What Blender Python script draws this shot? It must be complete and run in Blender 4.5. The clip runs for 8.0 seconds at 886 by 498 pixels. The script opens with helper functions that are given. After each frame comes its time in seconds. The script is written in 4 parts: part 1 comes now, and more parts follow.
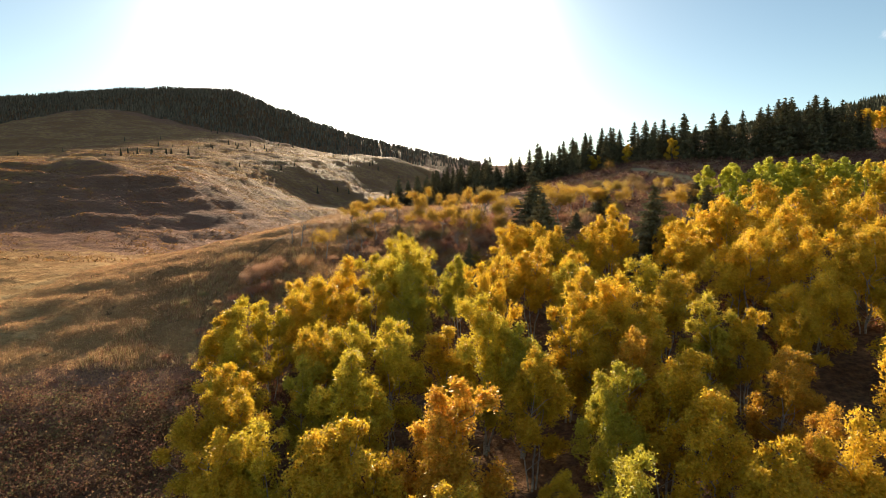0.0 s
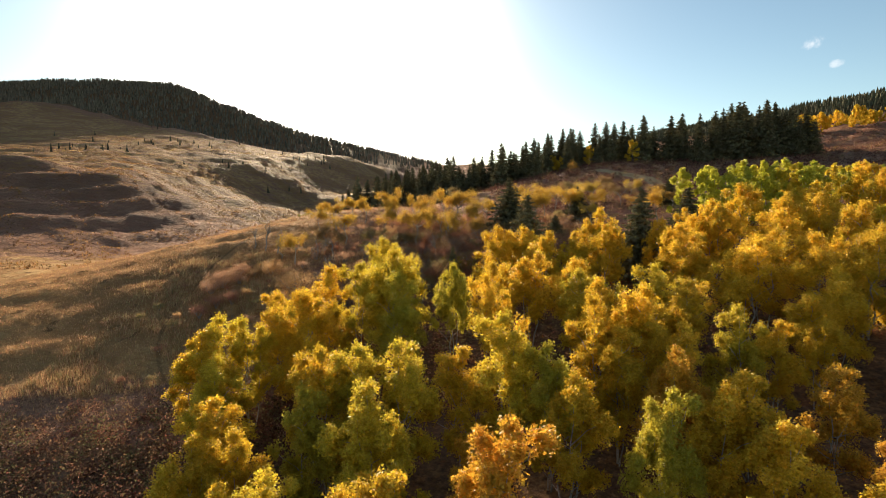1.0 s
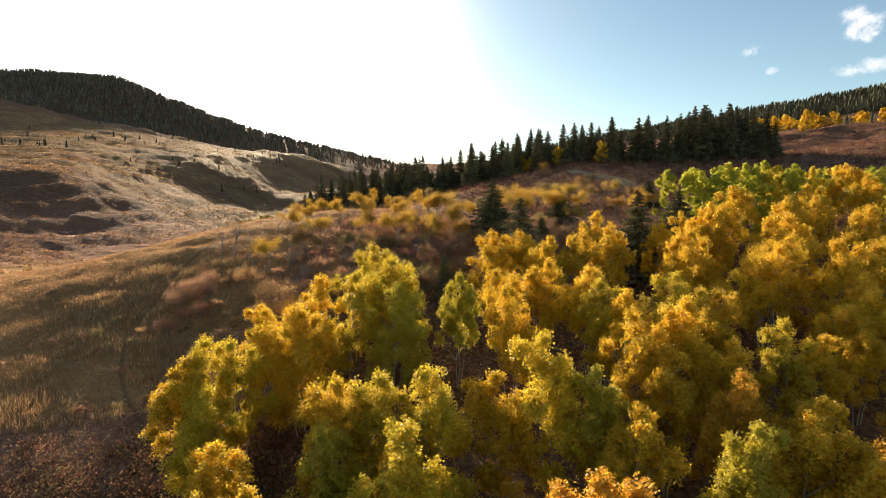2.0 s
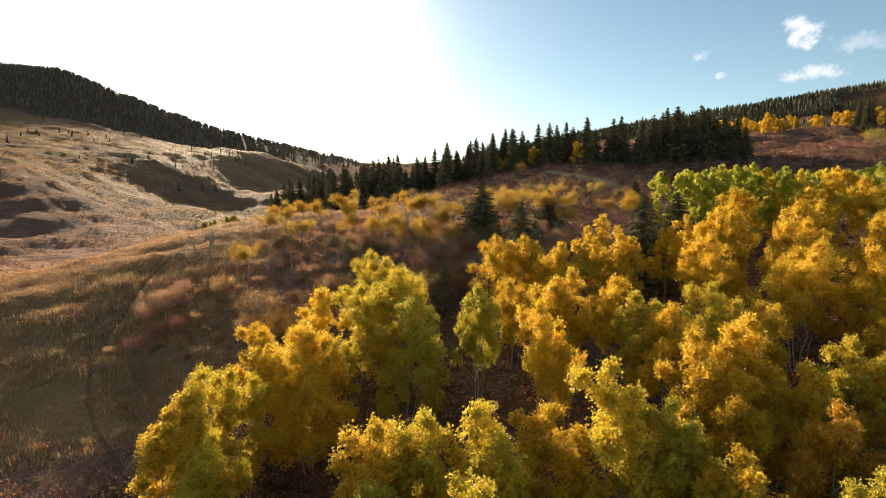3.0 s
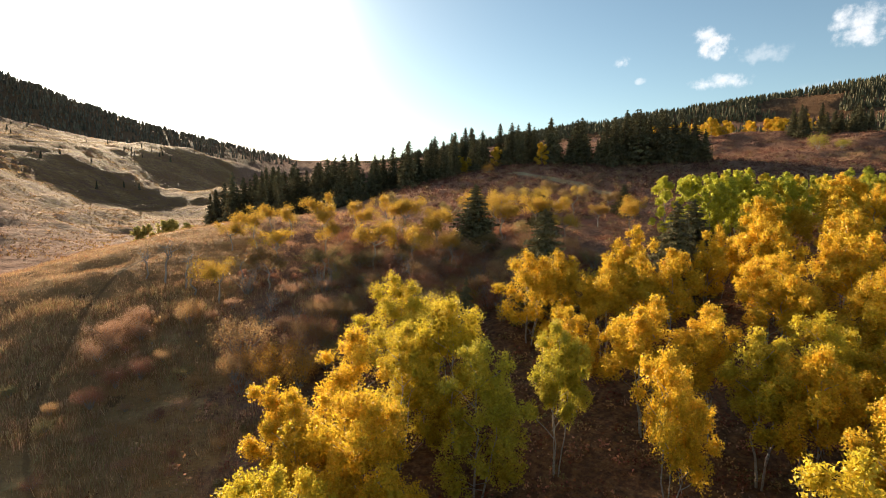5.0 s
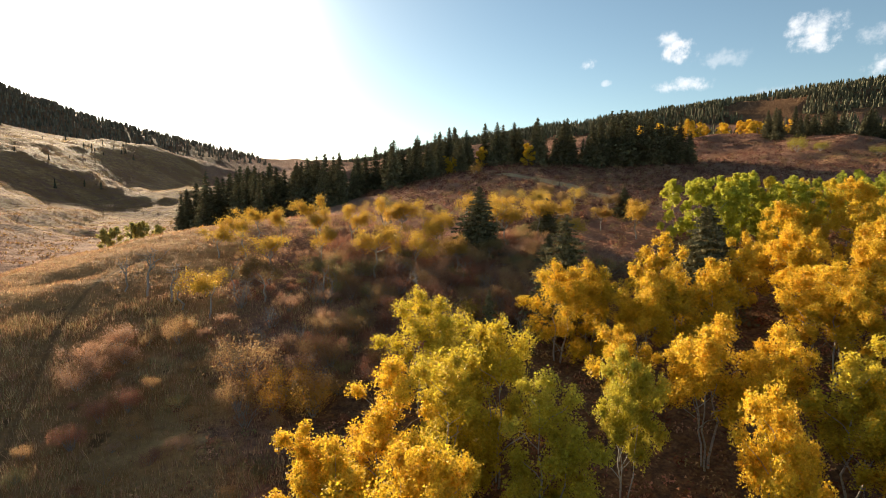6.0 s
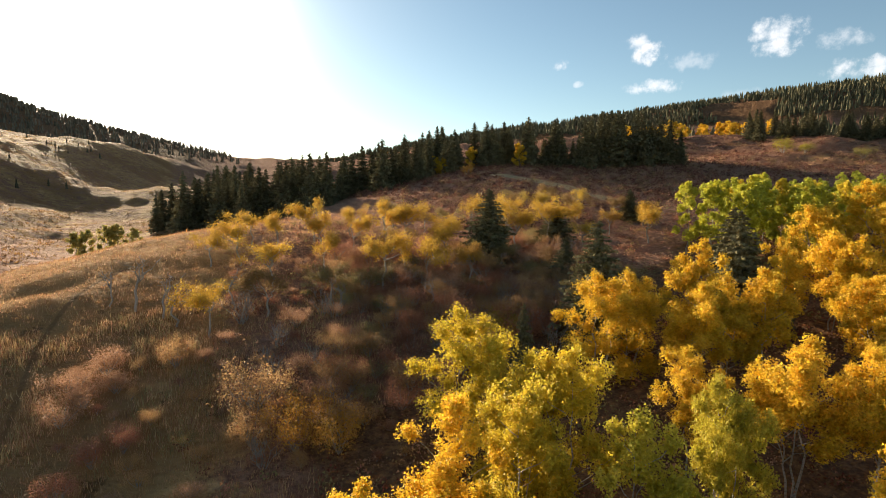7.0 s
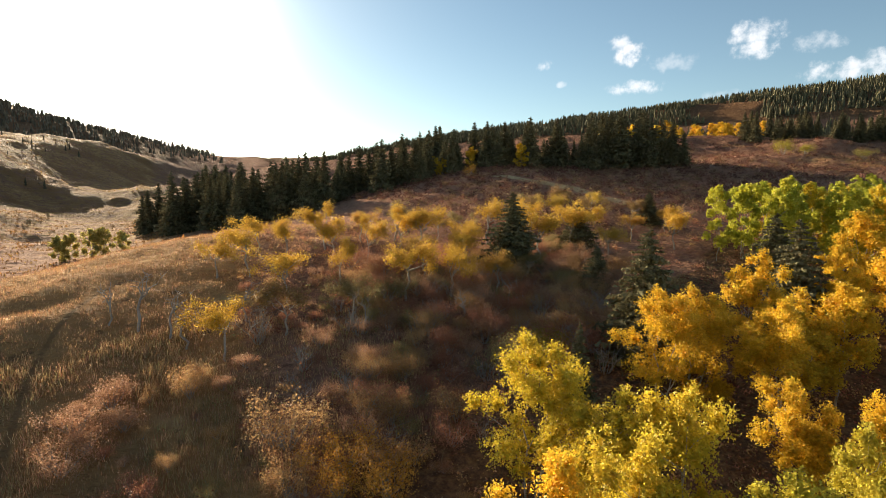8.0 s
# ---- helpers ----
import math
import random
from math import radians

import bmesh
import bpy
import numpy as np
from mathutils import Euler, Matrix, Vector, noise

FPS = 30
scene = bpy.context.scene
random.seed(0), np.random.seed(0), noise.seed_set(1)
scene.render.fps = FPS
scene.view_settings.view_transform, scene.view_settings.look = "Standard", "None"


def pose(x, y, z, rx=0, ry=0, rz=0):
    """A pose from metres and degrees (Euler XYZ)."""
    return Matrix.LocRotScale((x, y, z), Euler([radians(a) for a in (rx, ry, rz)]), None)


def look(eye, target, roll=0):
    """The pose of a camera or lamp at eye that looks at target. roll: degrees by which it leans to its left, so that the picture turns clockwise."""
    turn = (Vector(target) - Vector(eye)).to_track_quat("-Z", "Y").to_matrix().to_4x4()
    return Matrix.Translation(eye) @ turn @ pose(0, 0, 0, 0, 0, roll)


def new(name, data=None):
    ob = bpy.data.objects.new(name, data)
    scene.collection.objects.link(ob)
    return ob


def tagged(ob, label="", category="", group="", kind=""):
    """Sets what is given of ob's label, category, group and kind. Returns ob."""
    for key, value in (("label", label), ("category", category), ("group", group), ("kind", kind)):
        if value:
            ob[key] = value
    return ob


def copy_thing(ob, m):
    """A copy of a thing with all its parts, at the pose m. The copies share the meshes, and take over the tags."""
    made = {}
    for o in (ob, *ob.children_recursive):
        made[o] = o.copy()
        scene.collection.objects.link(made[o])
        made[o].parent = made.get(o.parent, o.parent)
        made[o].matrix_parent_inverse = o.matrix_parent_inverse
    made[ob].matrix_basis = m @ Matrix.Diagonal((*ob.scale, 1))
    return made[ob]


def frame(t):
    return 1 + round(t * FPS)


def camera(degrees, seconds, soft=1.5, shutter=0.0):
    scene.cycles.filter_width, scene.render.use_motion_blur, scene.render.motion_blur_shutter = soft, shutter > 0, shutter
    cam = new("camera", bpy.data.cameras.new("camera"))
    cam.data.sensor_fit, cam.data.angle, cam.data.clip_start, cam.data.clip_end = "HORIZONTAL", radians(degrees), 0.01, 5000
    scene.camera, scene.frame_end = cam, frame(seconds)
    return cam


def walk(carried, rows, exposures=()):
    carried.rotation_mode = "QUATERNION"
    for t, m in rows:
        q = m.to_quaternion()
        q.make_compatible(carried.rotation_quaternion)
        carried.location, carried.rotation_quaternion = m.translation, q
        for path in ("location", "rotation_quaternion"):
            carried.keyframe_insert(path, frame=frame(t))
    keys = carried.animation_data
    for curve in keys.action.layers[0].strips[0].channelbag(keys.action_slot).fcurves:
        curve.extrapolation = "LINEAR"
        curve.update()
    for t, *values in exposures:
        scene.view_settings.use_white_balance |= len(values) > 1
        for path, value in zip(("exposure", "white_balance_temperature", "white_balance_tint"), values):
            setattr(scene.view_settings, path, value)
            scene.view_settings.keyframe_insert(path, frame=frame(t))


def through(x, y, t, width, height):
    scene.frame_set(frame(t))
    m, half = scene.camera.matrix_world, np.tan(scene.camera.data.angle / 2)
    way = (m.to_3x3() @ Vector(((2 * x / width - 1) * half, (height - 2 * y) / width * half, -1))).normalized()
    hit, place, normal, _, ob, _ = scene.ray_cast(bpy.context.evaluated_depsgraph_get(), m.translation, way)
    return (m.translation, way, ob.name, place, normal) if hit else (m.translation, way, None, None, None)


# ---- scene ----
cam = camera(79.5, 8.0, soft=0.7)
METRES, EYE, TILT, LEAN, TURN = 45.0, 16.0, -5.0, 0.0, 0.0
ROWS = [
    (0.0, 0.0, 0.0, 0.0, -0.0, 0.0, 0.0),
    (0.5, -0.0409, 0.0385, 0.0082, -2.68, -0.05, 0.2),
    (1.0, -0.0805, 0.0796, 0.0161, -5.29, -0.11, 0.38),
    (1.5, -0.119, 0.1233, 0.0244, -7.76, -0.17, 0.52),
    (3.0, -0.2257, 0.2688, 0.05, -14.1, -0.38, 0.95),
    (3.5, -0.2582, 0.3212, 0.0593, -16.11, -0.42, 1.06),
    (4.0, -0.2889, 0.3751, 0.0687, -17.88, -0.51, 1.17),
    (4.5, -0.3177, 0.431, 0.0788, -19.56, -0.6, 1.27),
    (6.0, -0.3964, 0.6059, 0.1096, -24.45, -0.81, 1.49),
    (6.5, -0.4193, 0.6655, 0.1185, -25.93, -0.87, 1.6),
    (7.0, -0.4411, 0.7258, 0.128, -27.19, -0.93, 1.69),
    (7.5, -0.4618, 0.7873, 0.139, -28.0, -0.98, 1.72),
    (8.0, -0.4814, 0.8495, 0.1509, -28.89, -1.05, 1.74),
]
walk(cam, [(t, pose(0, 0, EYE, TILT, LEAN, TURN) @ pose(METRES * x, METRES * y, METRES * z, 90 + pitch, roll, yaw)) for t, x, y, z, yaw, pitch, roll in ROWS],
     [(0.0, 2.06), (8.0, 2.06)])

# ---------------------------------------------------------------- light
SUN_EL, SUN_AZ = 13.9, -8.3          # degrees; azimuth from +y towards +x
SUN_DIR = Vector((math.sin(radians(SUN_AZ)) * math.cos(radians(SUN_EL)), math.cos(radians(SUN_AZ)) * math.cos(radians(SUN_EL)), math.sin(radians(SUN_EL))))
sun_data = bpy.data.lights.new("sun", "SUN")
sun_data.energy, sun_data.angle, sun_data.color = 3.1, radians(0.6), (1.0, 0.82, 0.57)
sun = new("sun", sun_data)
sun.matrix_world = look((0, 0, 300), Vector((0, 0, 300)) - SUN_DIR)


class Nodes:
    """A thin wrapper that makes and joins shader nodes."""

    def __init__(self, tree):
        self.t = tree
        tree.nodes.clear()

    def add(self, kind, ins=(), **props):
        n = self.t.nodes.new(kind)
        for k, v in props.items():
            setattr(n, k, v)
        for k, v in dict(ins).items():
            self.set(n.inputs[k], v)
        return n

    def set(self, sock, v):
        if isinstance(v, bpy.types.NodeSocket):
            self.t.links.new(v, sock)
        elif isinstance(v, bpy.types.Node):
            self.t.links.new(v.outputs[0], sock)
        else:
            sock.default_value = v

    def math(self, op, a, b=0.0, c=0.0, clamp=False):
        return self.add("ShaderNodeMath", {0: a, 1: b, 2: c}, operation=op, use_clamp=clamp).outputs[0]

    def vmath(self, op, a, b=(0, 0, 0)):
        n = self.add("ShaderNodeVectorMath", {0: a, 1: b}, operation=op)
        return n.outputs["Value"] if op in ("DOT_PRODUCT", "LENGTH", "DISTANCE") else n.outputs[0]

    def mix(self, f, a, b, blend="MIX"):
        n = self.add("ShaderNodeMix", data_type="RGBA", blend_type=blend, clamp_factor=True)
        self.set(n.inputs[0], f), self.set(n.inputs[6], a), self.set(n.inputs[7], b)
        return n.outputs[2]

    def noise(self, vec, scale, detail=4.0, rough=0.55, dist=0.0):
        return self.add("ShaderNodeTexNoise", {"Vector": vec, "Scale": scale, "Detail": detail, "Roughness": rough, "Distortion": dist})

    def ramp(self, f, lo, hi, a=0.0, b=1.0):
        return self.add("ShaderNodeMapRange", {0: f, 1: lo, 2: hi, 3: a, 4: b}, clamp=True, interpolation_type="SMOOTHSTEP").outputs[0]


def rgb(*c):
    return (*c, 1.0)


world = bpy.data.worlds.new("sky")
scene.world = world
world.use_nodes = True
w = Nodes(world.node_tree)
sky = w.add("ShaderNodeTexSky", sky_type="NISHITA", sun_disc=False, sun_elevation=radians(SUN_EL), sun_rotation=radians(SUN_AZ),
            altitude=1300.0, air_density=1.0, dust_density=0.8, ozone_density=0.4)
way = w.vmath("NORMALIZE", w.add("ShaderNodeTexCoord").outputs["Generated"])
# bright haze round the low sun
toward = w.math("MAXIMUM", w.vmath("DOT_PRODUCT", way, tuple(SUN_DIR)), 0.0)
halo = w.math("ADD", w.math("MULTIPLY", w.math("POWER", toward, 16.0), 2.8), w.math("MULTIPLY", w.math("POWER", toward, 80.0), 130.0))
glow = w.add("ShaderNodeVectorMath", {0: (1.0, 0.93, 0.82)}, operation="SCALE")
w.set(glow.inputs["Scale"], halo)
clear = w.vmath("MULTIPLY", sky.outputs[0], (0.825, 0.90, 0.87))
lit = w.mix(1.0, clear, glow.outputs[0], "ADD")
# small white clouds, far off: azimuth, elevation, half width, half height, cover
CLOUDS = [(48.9, 14.6, 1.7, 1.5, 1.0), (48.0, 15.6, 1.6, 0.8, 0.8), (49.0, 11.4, 2.7, 0.7, 0.8), (40.5, 13.9, 0.9, 0.6, 0.8), (42.2, 12.0, 0.6, 0.35, 0.5),
          (59.6, 15.4, 2.4, 1.0, 0.8), (59.8, 13.9, 1.9, 0.9, 0.9), (53.0, 13.5, 2.2, 0.9, 0.35), (64.3, 13.9, 2.0, 0.8, 0.45),
          (67.5, 11.6, 4.5, 1.1, 0.8), (57.0, 10.3, 1.6, 0.5, 0.3), (75.0, 13.5, 4.0, 1.6, 0.6)]
part_xyz = w.add("ShaderNodeSeparateXYZ", {0: way})
azim = w.math("MULTIPLY", w.math("ARCTAN2", part_xyz.outputs[0], part_xyz.outputs[1]), 57.2958)
elev = w.math("MULTIPLY", w.math("ARCSINE", part_xyz.outputs[2]), 57.2958)
puffs = w.noise(way, 46.0, 7.0, 0.6)
fluff = w.math("MULTIPLY", w.math("SUBTRACT", puffs.outputs[0], 0.5), 4.6)
cover = 0.0
for a, e, hw, hh, amount in CLOUDS:
    dx = w.math("DIVIDE", w.math("SUBTRACT", azim, a - 1.2), hw)
    dy = w.math("DIVIDE", w.math("SUBTRACT", elev, e - 0.4), hh)
    d2 = w.math("ADD", w.math("MULTIPLY", dx, dx), w.math("MULTIPLY", dy, dy))
    one = w.math("MULTIPLY", w.ramp(w.math("ADD", w.math("SUBTRACT", 1.0, d2), fluff), -0.1, 1.6), amount)
    cover = w.math("MAXIMUM", cover, one)
clouded = w.mix(cover, lit, rgb(6.8, 6.8, 6.9))
back = w.add("ShaderNodeBackground", {0: clouded, 1: 0.042})
w.add("ShaderNodeOutputWorld", {0: back.outputs[0]})


# ---------------------------------------------------------------- materials
def material(name):
    m = bpy.data.materials.new(name)
    m.use_nodes = True
    return m, Nodes(m.node_tree)


def leaf_material(name, colour=None, spread=0.35, through=0.5, gloss=0.25):
    """Thin leaves that let light through. Without a colour, the tree's own colour is used."""
    m, n = material(name)
    if colour is None:
        base = n.add("ShaderNodeObjectInfo").outputs["Color"]
    else:
        base = rgb(*colour)
    rnd = n.add("ShaderNodeNewGeometry").outputs["Random Per Island"]
    place = n.add("ShaderNodeTexCoord").outputs["Object"]
    patch = n.noise(place, 0.55, 3.0).outputs[0]
    hue = n.math("ADD", 0.5, n.math("ADD", n.math("MULTIPLY", n.math("SUBTRACT", rnd, 0.5), 0.006 + spread * 0.03), n.math("MULTIPLY", n.math("SUBTRACT", patch, 0.5), 0.07 * spread)))
    val = n.math("ADD", 1.0 - spread * 0.5, n.math("MULTIPLY", n.math("FRACT", n.math("MULTIPLY", rnd, 17.3)), spread))
    col = n.add("ShaderNodeHueSaturation", {"Hue": hue, "Saturation": 1.0, "Value": val, "Color": base}).outputs[0]
    diff = n.add("ShaderNodeBsdfPrincipled", {"Base Color": col, "Roughness": 0.55, "Specular IOR Level": gloss})
    tran = n.add("ShaderNodeBsdfTranslucent", {0: col})
    mixs = n.add("ShaderNodeMixShader", {0: through, 1: diff.outputs[0], 2: tran.outputs[0]})
    n.add("ShaderNodeOutputMaterial", {0: mixs.outputs[0]})
    return m


def tinted_leaf(name, through=0.35):
    """Leaves and blades whose kind is given plant by plant by the tint attribute."""
    m, n = material(name)
    tint = n.add("ShaderNodeAttribute", attribute_name="tint").outputs["Color"]
    rnd = n.add("ShaderNodeNewGeometry").outputs["Random Per Island"]
    col = n.add("ShaderNodeHueSaturation", {"Hue": n.math("ADD", 0.485, n.math("MULTIPLY", rnd, 0.03)), "Value": n.math("ADD", 0.65, n.math("MULTIPLY", n.math("FRACT", n.math("MULTIPLY", rnd, 13.7)), 0.7)), "Color": tint}).outputs[0]
    diff = n.add("ShaderNodeBsdfPrincipled", {"Base Color": col, "Roughness": 0.8, "Specular IOR Level": 0.06})
    tran = n.add("ShaderNodeBsdfTranslucent", {0: col})
    n.add("ShaderNodeOutputMaterial", {0: n.add("ShaderNodeMixShader", {0: through, 1: diff.outputs[0], 2: tran.outputs[0]}).outputs[0]})
    return m


def bark_material(name, pale, dark, scale, amount):
    m, n = material(name)
    co = n.add("ShaderNodeTexCoord").outputs["Object"]
    flat = n.add("ShaderNodeMapping", {"Vector": co, "Scale": (1.0, 1.0, 2.6)}).outputs[0]
    marks = n.ramp(n.noise(flat, scale, 5.0).outputs[0], 0.5, 0.68)
    tone = n.noise(co, 0.7, 2.0).outputs[0]
    col = n.mix(n.math("MULTIPLY", marks, amount), n.mix(tone, rgb(*[c * 0.75 for c in pale]), rgb(*pale)), rgb(*dark))
    bump = n.add("ShaderNodeBump", {"Strength": 0.5, "Distance": 0.03, "Height": marks})
    p = n.add("ShaderNodeBsdfPrincipled", {"Base Color": col, "Roughness": 0.85, "Normal": bump.outputs[0]})
    n.add("ShaderNodeOutputMaterial", {0: p.outputs[0]})
    return m


def ground_material():
    """Dry prairie grass, low red and brown scrub and leaf litter; the cover attribute says where each grows."""
    m, n = material("hillside_ground")
    co = n.add("ShaderNodeTexCoord").outputs["Object"]
    grown = n.add("ShaderNodeAttribute", attribute_name="cover")
    cov = n.add("ShaderNodeSeparateColor", {0: grown.outputs["Color"]})
    fine = n.noise(co, 2.3, 8.0, 0.7).outputs[0]
    mid = n.noise(co, 0.22, 6.0, 0.62).outputs[0]
    wide = n.noise(co, 0.035, 5.0, 0.6).outputs[0]
    streak = n.noise(n.add("ShaderNodeMapping", {"Vector": co, "Scale": (0.35, 0.35, 3.0), "Rotation": (0, 0, 0.5)}).outputs[0], 0.6, 6.0, 0.65).outputs[0]
    grass = n.mix(n.ramp(fine, 0.3, 0.7), rgb(0.32, 0.175, 0.072), rgb(0.50, 0.29, 0.118))
    grass = n.mix(n.ramp(streak, 0.42, 0.66), grass, rgb(0.60, 0.38, 0.17))
    grass = n.mix(n.ramp(wide, 0.40, 0.62), grass, rgb(0.33, 0.175, 0.075))
    spots = n.ramp(n.noise(co, 0.30, 3.0, 0.6).outputs[0], 0.62, 0.70)
    grass = n.mix(n.math("MULTIPLY", spots, 0.75), grass, rgb(0.11, 0.065, 0.035))
    scrub = n.mix(n.ramp(fine, 0.35, 0.65), rgb(0.21, 0.108, 0.072), rgb(0.42, 0.23, 0.145))
    scrub = n.mix(n.ramp(mid, 0.45, 0.65), scrub, rgb(0.31, 0.150, 0.10))
    litter = n.mix(n.ramp(fine, 0.35, 0.7), rgb(0.13, 0.072, 0.045), rgb(0.30, 0.165, 0.08))
    edge = n.math("ADD", n.math("MULTIPLY", n.math("SUBTRACT", mid, 0.5), 1.3), n.math("MULTIPLY", n.math("SUBTRACT", fine, 0.5), 0.6))
    col = n.mix(n.ramp(n.math("ADD", cov.outputs[0], edge), 0.35, 0.65), scrub, grass)
    col = n.mix(n.ramp(n.math("ADD", cov.outputs[1], edge), 0.35, 0.65), col, litter)
    col = n.mix(n.ramp(n.math("ADD", cov.outputs[2], n.math("MULTIPLY", edge, 0.4)), 0.35, 0.65), col, n.mix(fine, rgb(0.34, 0.24, 0.13), rgb(0.50, 0.37, 0.21)))
    spot = n.add("ShaderNodeSeparateXYZ", {0: co})
    along = n.math("SUBTRACT", spot.outputs[1], 76.0)
    start = n.math("MULTIPLY", n.math("POWER", n.math("MAXIMUM", n.math("SUBTRACT", 68.0, spot.outputs[1]), 0.0), 2.0), 0.018)
    bend = n.math("ADD", n.math("SUBTRACT", n.math("MULTIPLY", n.math("POWER", n.math("MAXIMUM", along, 0.0), 3.0), 0.00055), 28.8), start)
    off = n.math("ADD", n.math("ABSOLUTE", n.math("SUBTRACT", spot.outputs[0], bend)), n.math("MULTIPLY", n.math("SUBTRACT", fine, 0.5), 0.5))
    rut = n.math("MULTIPLY", n.ramp(off, 0.10, 0.30, 1.0, 0.0), n.math("MULTIPLY", n.ramp(spot.outputs[1], 46.0, 52.0), n.ramp(spot.outputs[1], 95.0, 97.5, 1.0, 0.0)))
    col = n.mix(n.math("MULTIPLY", rut, 0.42), col, rgb(0.10, 0.058, 0.036))
    rough = n.math("ADD", n.math("ADD", n.math("MULTIPLY", fine, 0.35), n.math("MULTIPLY", mid, 1.2)), n.math("MULTIPLY", n.math("ADD", streak, n.math("MULTIPLY", n.ramp(streak, 0.46, 0.60), 0.30)), n.math("ADD", 1.8, n.math("MULTIPLY", grown.outputs["Alpha"], 4.6))))
    bump = n.add("ShaderNodeBump", {"Strength": 0.8, "Distance": 0.6, "Height": rough})
    p = n.add("ShaderNodeBsdfPrincipled", {"Base Color": col, "Roughness": 0.85, "IOR": 1.08, "Specular IOR Level": 0.2, "Normal": bump.outputs[0]})
    p.inputs["Sheen Weight"].default_value, p.inputs["Sheen Roughness"].default_value, p.inputs["Sheen Tint"].default_value = 0.016, 0.5, rgb(1.0, 0.64, 0.30)
    n.add("ShaderNodeOutputMaterial", {0: p.outputs[0]})
    return m


GROUND = ground_material()
ASPEN_LEAF = leaf_material("aspen_leaf", spread=0.36, through=0.42, gloss=0.2)
SCRUB_LEAF = leaf_material("scrub_leaf", spread=0.4, through=0.42, gloss=0.12)
NEEDLE = leaf_material("conifer_needle", spread=0.6, through=0.12, gloss=0.0)
UNDERGROWTH = tinted_leaf("undergrowth_leaf", 0.3)
GRASS = tinted_leaf("dry_grass", 0.32)
ASPEN_BARK = bark_material("aspen_bark", (0.42, 0.38, 0.32), (0.06, 0.05, 0.04), 7.0, 0.85)
DARK_BARK = bark_material("dark_bark", (0.17, 0.13, 0.10), (0.05, 0.035, 0.03), 9.0, 0.8)
SCRUB_BARK = bark_material("scrub_bark", (0.40, 0.34, 0.28), (0.07, 0.05, 0.04), 9.0, 0.6)
GREY_TWIG = bark_material("grey_twig", (0.34, 0.29, 0.25), (0.14, 0.11, 0.09), 9.0, 0.6)

# ---------------------------------------------------------------- terrain
RISES = [(-30, 98, 22, 4.7), (-14, 116, 13, 2.6), (-33, 113, 8, 0.9), (-125, 250, 35, 8.5), (-112, 405, 30, 21.0), (-190, 370, 70, 16.0), (-140, 495, 45, 14.6), (-100, 640, 90, 6.1),
         (45, 150, 25, 3.4), (150, 120, 45, 1.4), (220, 200, 70, 9.0), (-160, 180, 70, 11.0), (-320, 320, 110, 40.5), (-370, 640, 140, 27.0),
         (-75, 700, 60, 26.5), (-110, 600, 55, 14.6), (-520, 720, 120, 50.0), (-250, 560, 80, 23.6), (-250, 740, 70, 13.4)]
HOLLOWS = [(-50, 135, 30, 4.4), (-34, 125, 14, 1.2), (-75, 165, 40, 9.9), (-60, 250, 45, 18.5), (-104, 385, 40, 31.0), (-105, 285, 30, 5.5),
           (-30, 480, 60, 22.3), (10, 165, 25, 1.8), (-10, 210, 40, 7.6), (-10, 60, 30, 1.9), (0, 640, 90, 33.8), (-35, 330, 45, 22.8)]


CREST_Y, CREST_W = 1250.0, 400.0
CREST_X = [-2800, -1040, -880, -640, -460, -350, -195, -55, 110, 300]
CREST_Z = [150, 240, 250, 264, 260, 215, 160, 124, 76, 42]
EVEN = (190.0, 790.0, 0.90)           # from, to, how much


def wave(x, y, size, seed):
    """Smooth, irregular relief between about -1 and 1, made of crossed waves."""
    r = np.random.RandomState(seed)
    z = np.zeros_like(x)
    for k in range(9):
        a, q, p = r.uniform(0, 6.283), r.uniform(0.6, 1.9), r.uniform(0, 6.283)
        z = z + np.sin((x * math.cos(a) + y * math.sin(a)) * q * 6.283 / size + p + 1.3 * np.sin((x * math.sin(a) - y * math.cos(a)) * 3.1 / size + p)) / q
    return z / 4.0


def smooth(v, a, b):
    t = np.clip((v - a) / (b - a), 0, 1)
    return t * t * (3 - 2 * t)


def bare_land(x, y):
    """A tilted slope with rises and hollows, a long hill to the south-west and a wooded one to the east."""
    z = 45 * np.tanh((-4 + 0.16 * y + 0.11 * x) / 45)
    crest = np.interp(x, CREST_X, CREST_Z)
    away = np.where(y < CREST_Y, (CREST_Y - y) / CREST_W, (y - CREST_Y) / 700)
    z = z + (crest - 45) * np.exp(-away ** 2)
    u, v = (x - 560) * 0.8 + (y - 430) * 0.6, -(x - 560) * 0.6 + (y - 430) * 0.8
    z = z + (85 - 0.09 * np.clip(v, -200, 500)) * np.exp(-(u / np.where(u < 0, 230, 500)) ** 2) * np.exp(-(np.clip(np.abs(v) - 250, 0, None) / 320) ** 2)
    z = z + 78 * np.exp(-((x - 420) / 300) ** 2 - ((y - 1350) / 300) ** 2)
    for cx, cy, s, h in RISES:
        z = z + h * np.exp(-((x - cx) ** 2 + (y - cy) ** 2) / (2 * s * s))
    for cx, cy, s, h in HOLLOWS:
        z = z - h * np.exp(-((x - cx) ** 2 + (y - cy) ** 2) / (2 * s * s))
    return z


